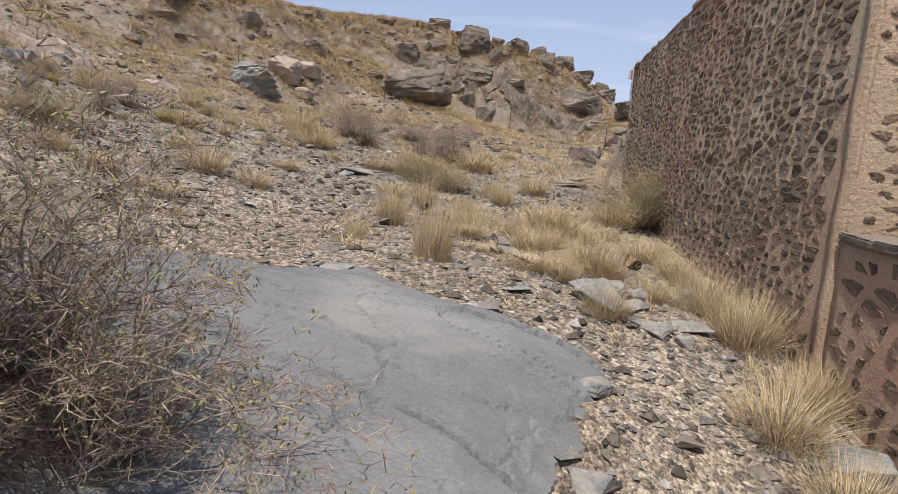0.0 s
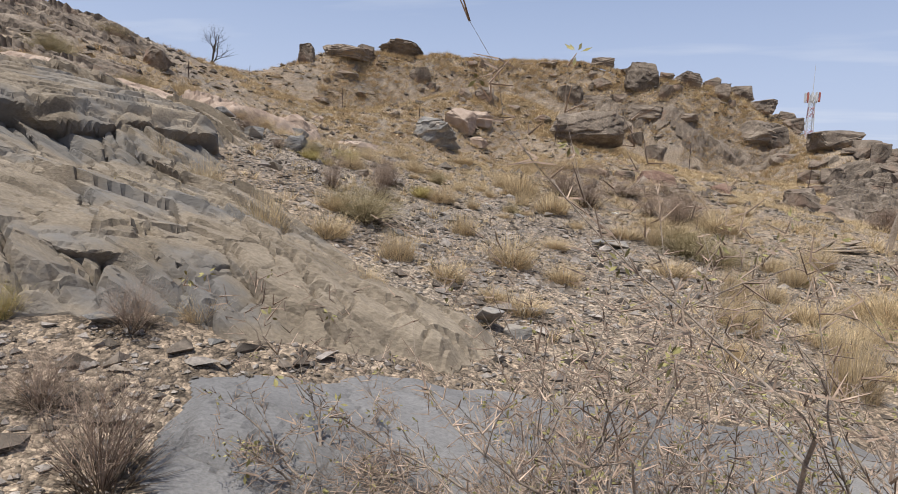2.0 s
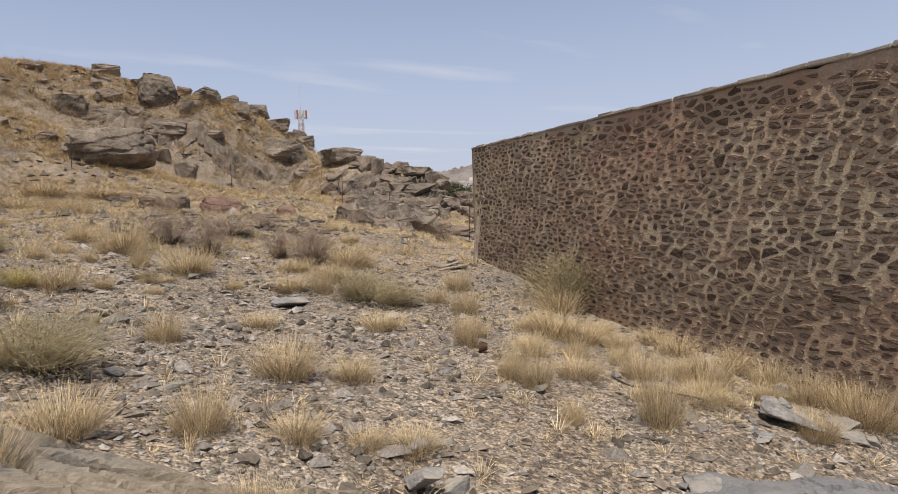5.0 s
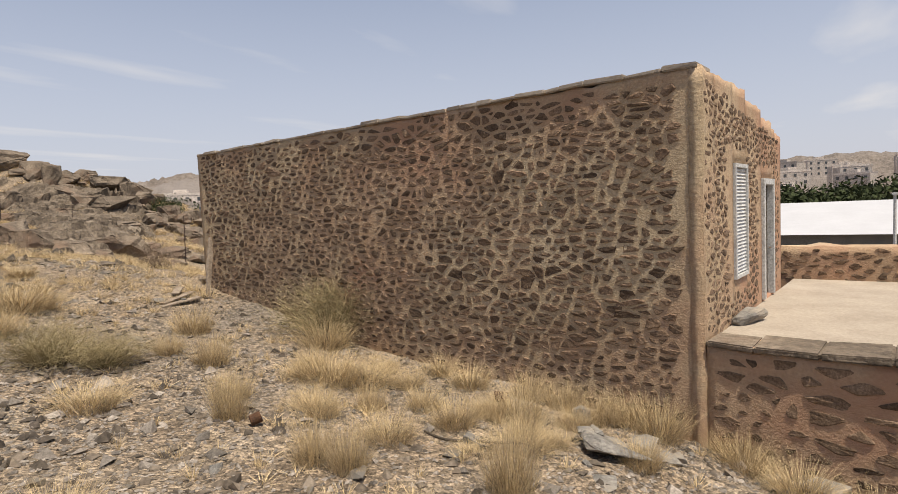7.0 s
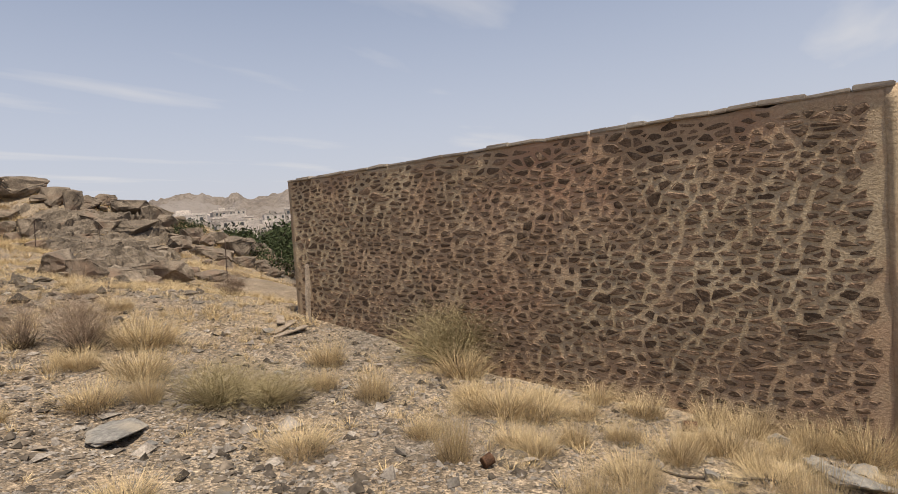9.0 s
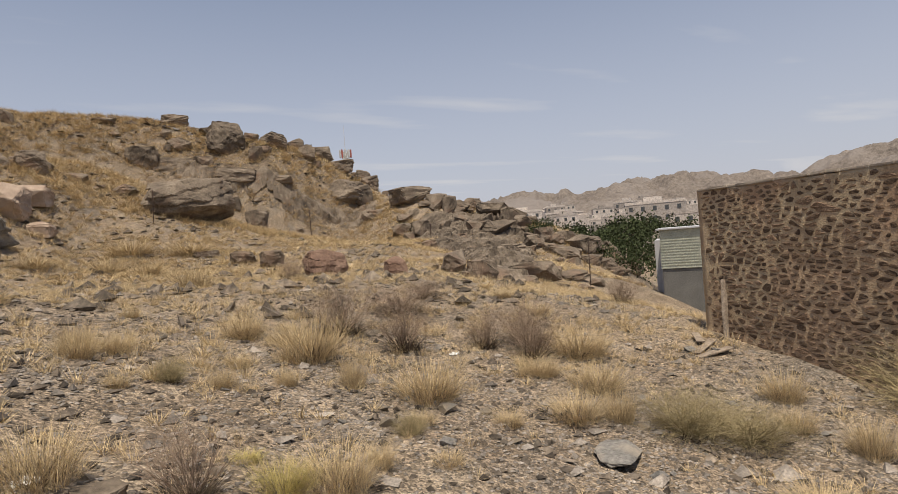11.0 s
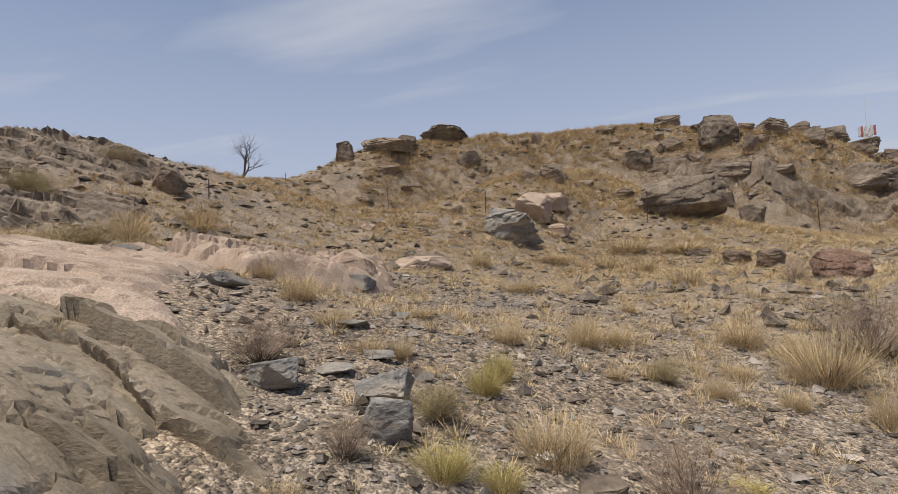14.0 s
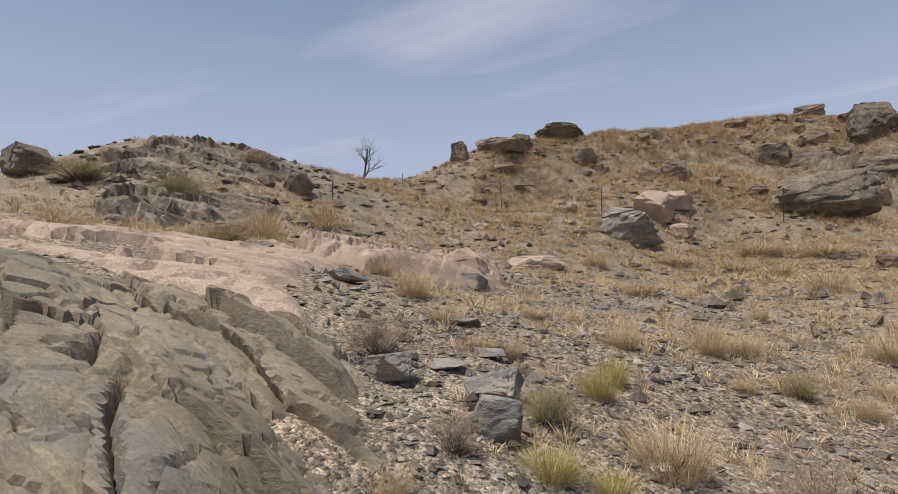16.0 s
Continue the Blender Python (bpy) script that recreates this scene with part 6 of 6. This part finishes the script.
def far_hill(name, cx, cy, length, width, height, turn, seed, base=-12):
    u, v = np.meshgrid(np.linspace(-1, 1, 150), np.linspace(-1, 1, 60))
    shape = np.clip(1 - np.abs(u) ** 2.4, 0, 1) * np.clip(1 - v * v, 0, 1) ** 1.3
    ridges = 1 - np.abs(waves(u * 5, v * 2.4, seed, 5, 0.55)) * 1.3
    z = base + height * shape * (0.62 + 0.38 * ridges) + height * 0.16 * waves(u * 3, v * 1.2, seed + 4, 4) * shape
    a = radians(turn)
    x = cx + u * length / 2 * math.cos(a) - v * width / 2 * math.sin(a)
    y = cy + u * length / 2 * math.sin(a) + v * width / 2 * math.cos(a)
    idx = np.arange(u.size).reshape(u.shape)
    q = np.stack([idx[:-1, :-1], idx[:-1, 1:], idx[1:, 1:], idx[1:, :-1]], -1).reshape(-1, 4)
    ob = place(name, mesh_of(name, np.stack([x, y, z], -1).reshape(-1, 3), q), HILL, smooth=True)
    tagged(ob, "bare brown rocky hill beyond the town", "hill", kind="structure")


for k, h in enumerate(HILLS):
    far_hill("backdrop", *h, seed=90 + k)


# ---- stones of the walls, last ----
west = cells(LENGTH - 0.25, TOP_Z + 0.55, 0.155, 0.086, 3, lower=1.45)
lay_stones(wall_west, lambda u, v, o: (u + 0.2, -o, v - 0.6), west, 4, 300, lambda u, v: v - 0.6 < TOP_Z - 0.07 - 0.12 * max(0.0, 1 - u / 1.4), lambda u, v: u + 2 * abs(v - 2.4))
south = cells(DEPTH - 0.2, TOP_Z - FLOOR_Z, 0.15, 0.075, 7)
lay_stones(wall_west, lambda u, v, o: (-o + 0.004, u + 0.07, v + FLOOR_Z), south, 8, 0, lambda u, v: v + FLOOR_Z < TOP_Z - 0.1 - 0.09 * u and not (WIN_0 - 0.35 < u < WIN_1 + 0.05 and WIN_LO - 0.2 < v + FLOOR_Z < WIN_HI + 0.2) and not (DOOR_0 - 0.35 < u < DOOR_1 + 0.05 and v + FLOOR_Z < DOOR_HI + 0.2))
low = cells(8.9, 2.0, 0.22, 0.12, 13, lower=9)
lay_stones(wall_court, lambda u, v, o: (u - 8.95, 0.01 - o, v - 0.9), low, 14, 60, lambda u, v: v - 0.9 < FLOOR_Z - 0.12, lambda u, v: -u)
back = cells(14.8, 0.75, 0.2, 0.1, 17, lower=9)
lay_stones(wall_parapet, lambda u, v, o: (u - 8.9, 5.9 - o, v + FLOOR_Z - 0.05), back, 18, 60, lambda u, v: v < 0.55)
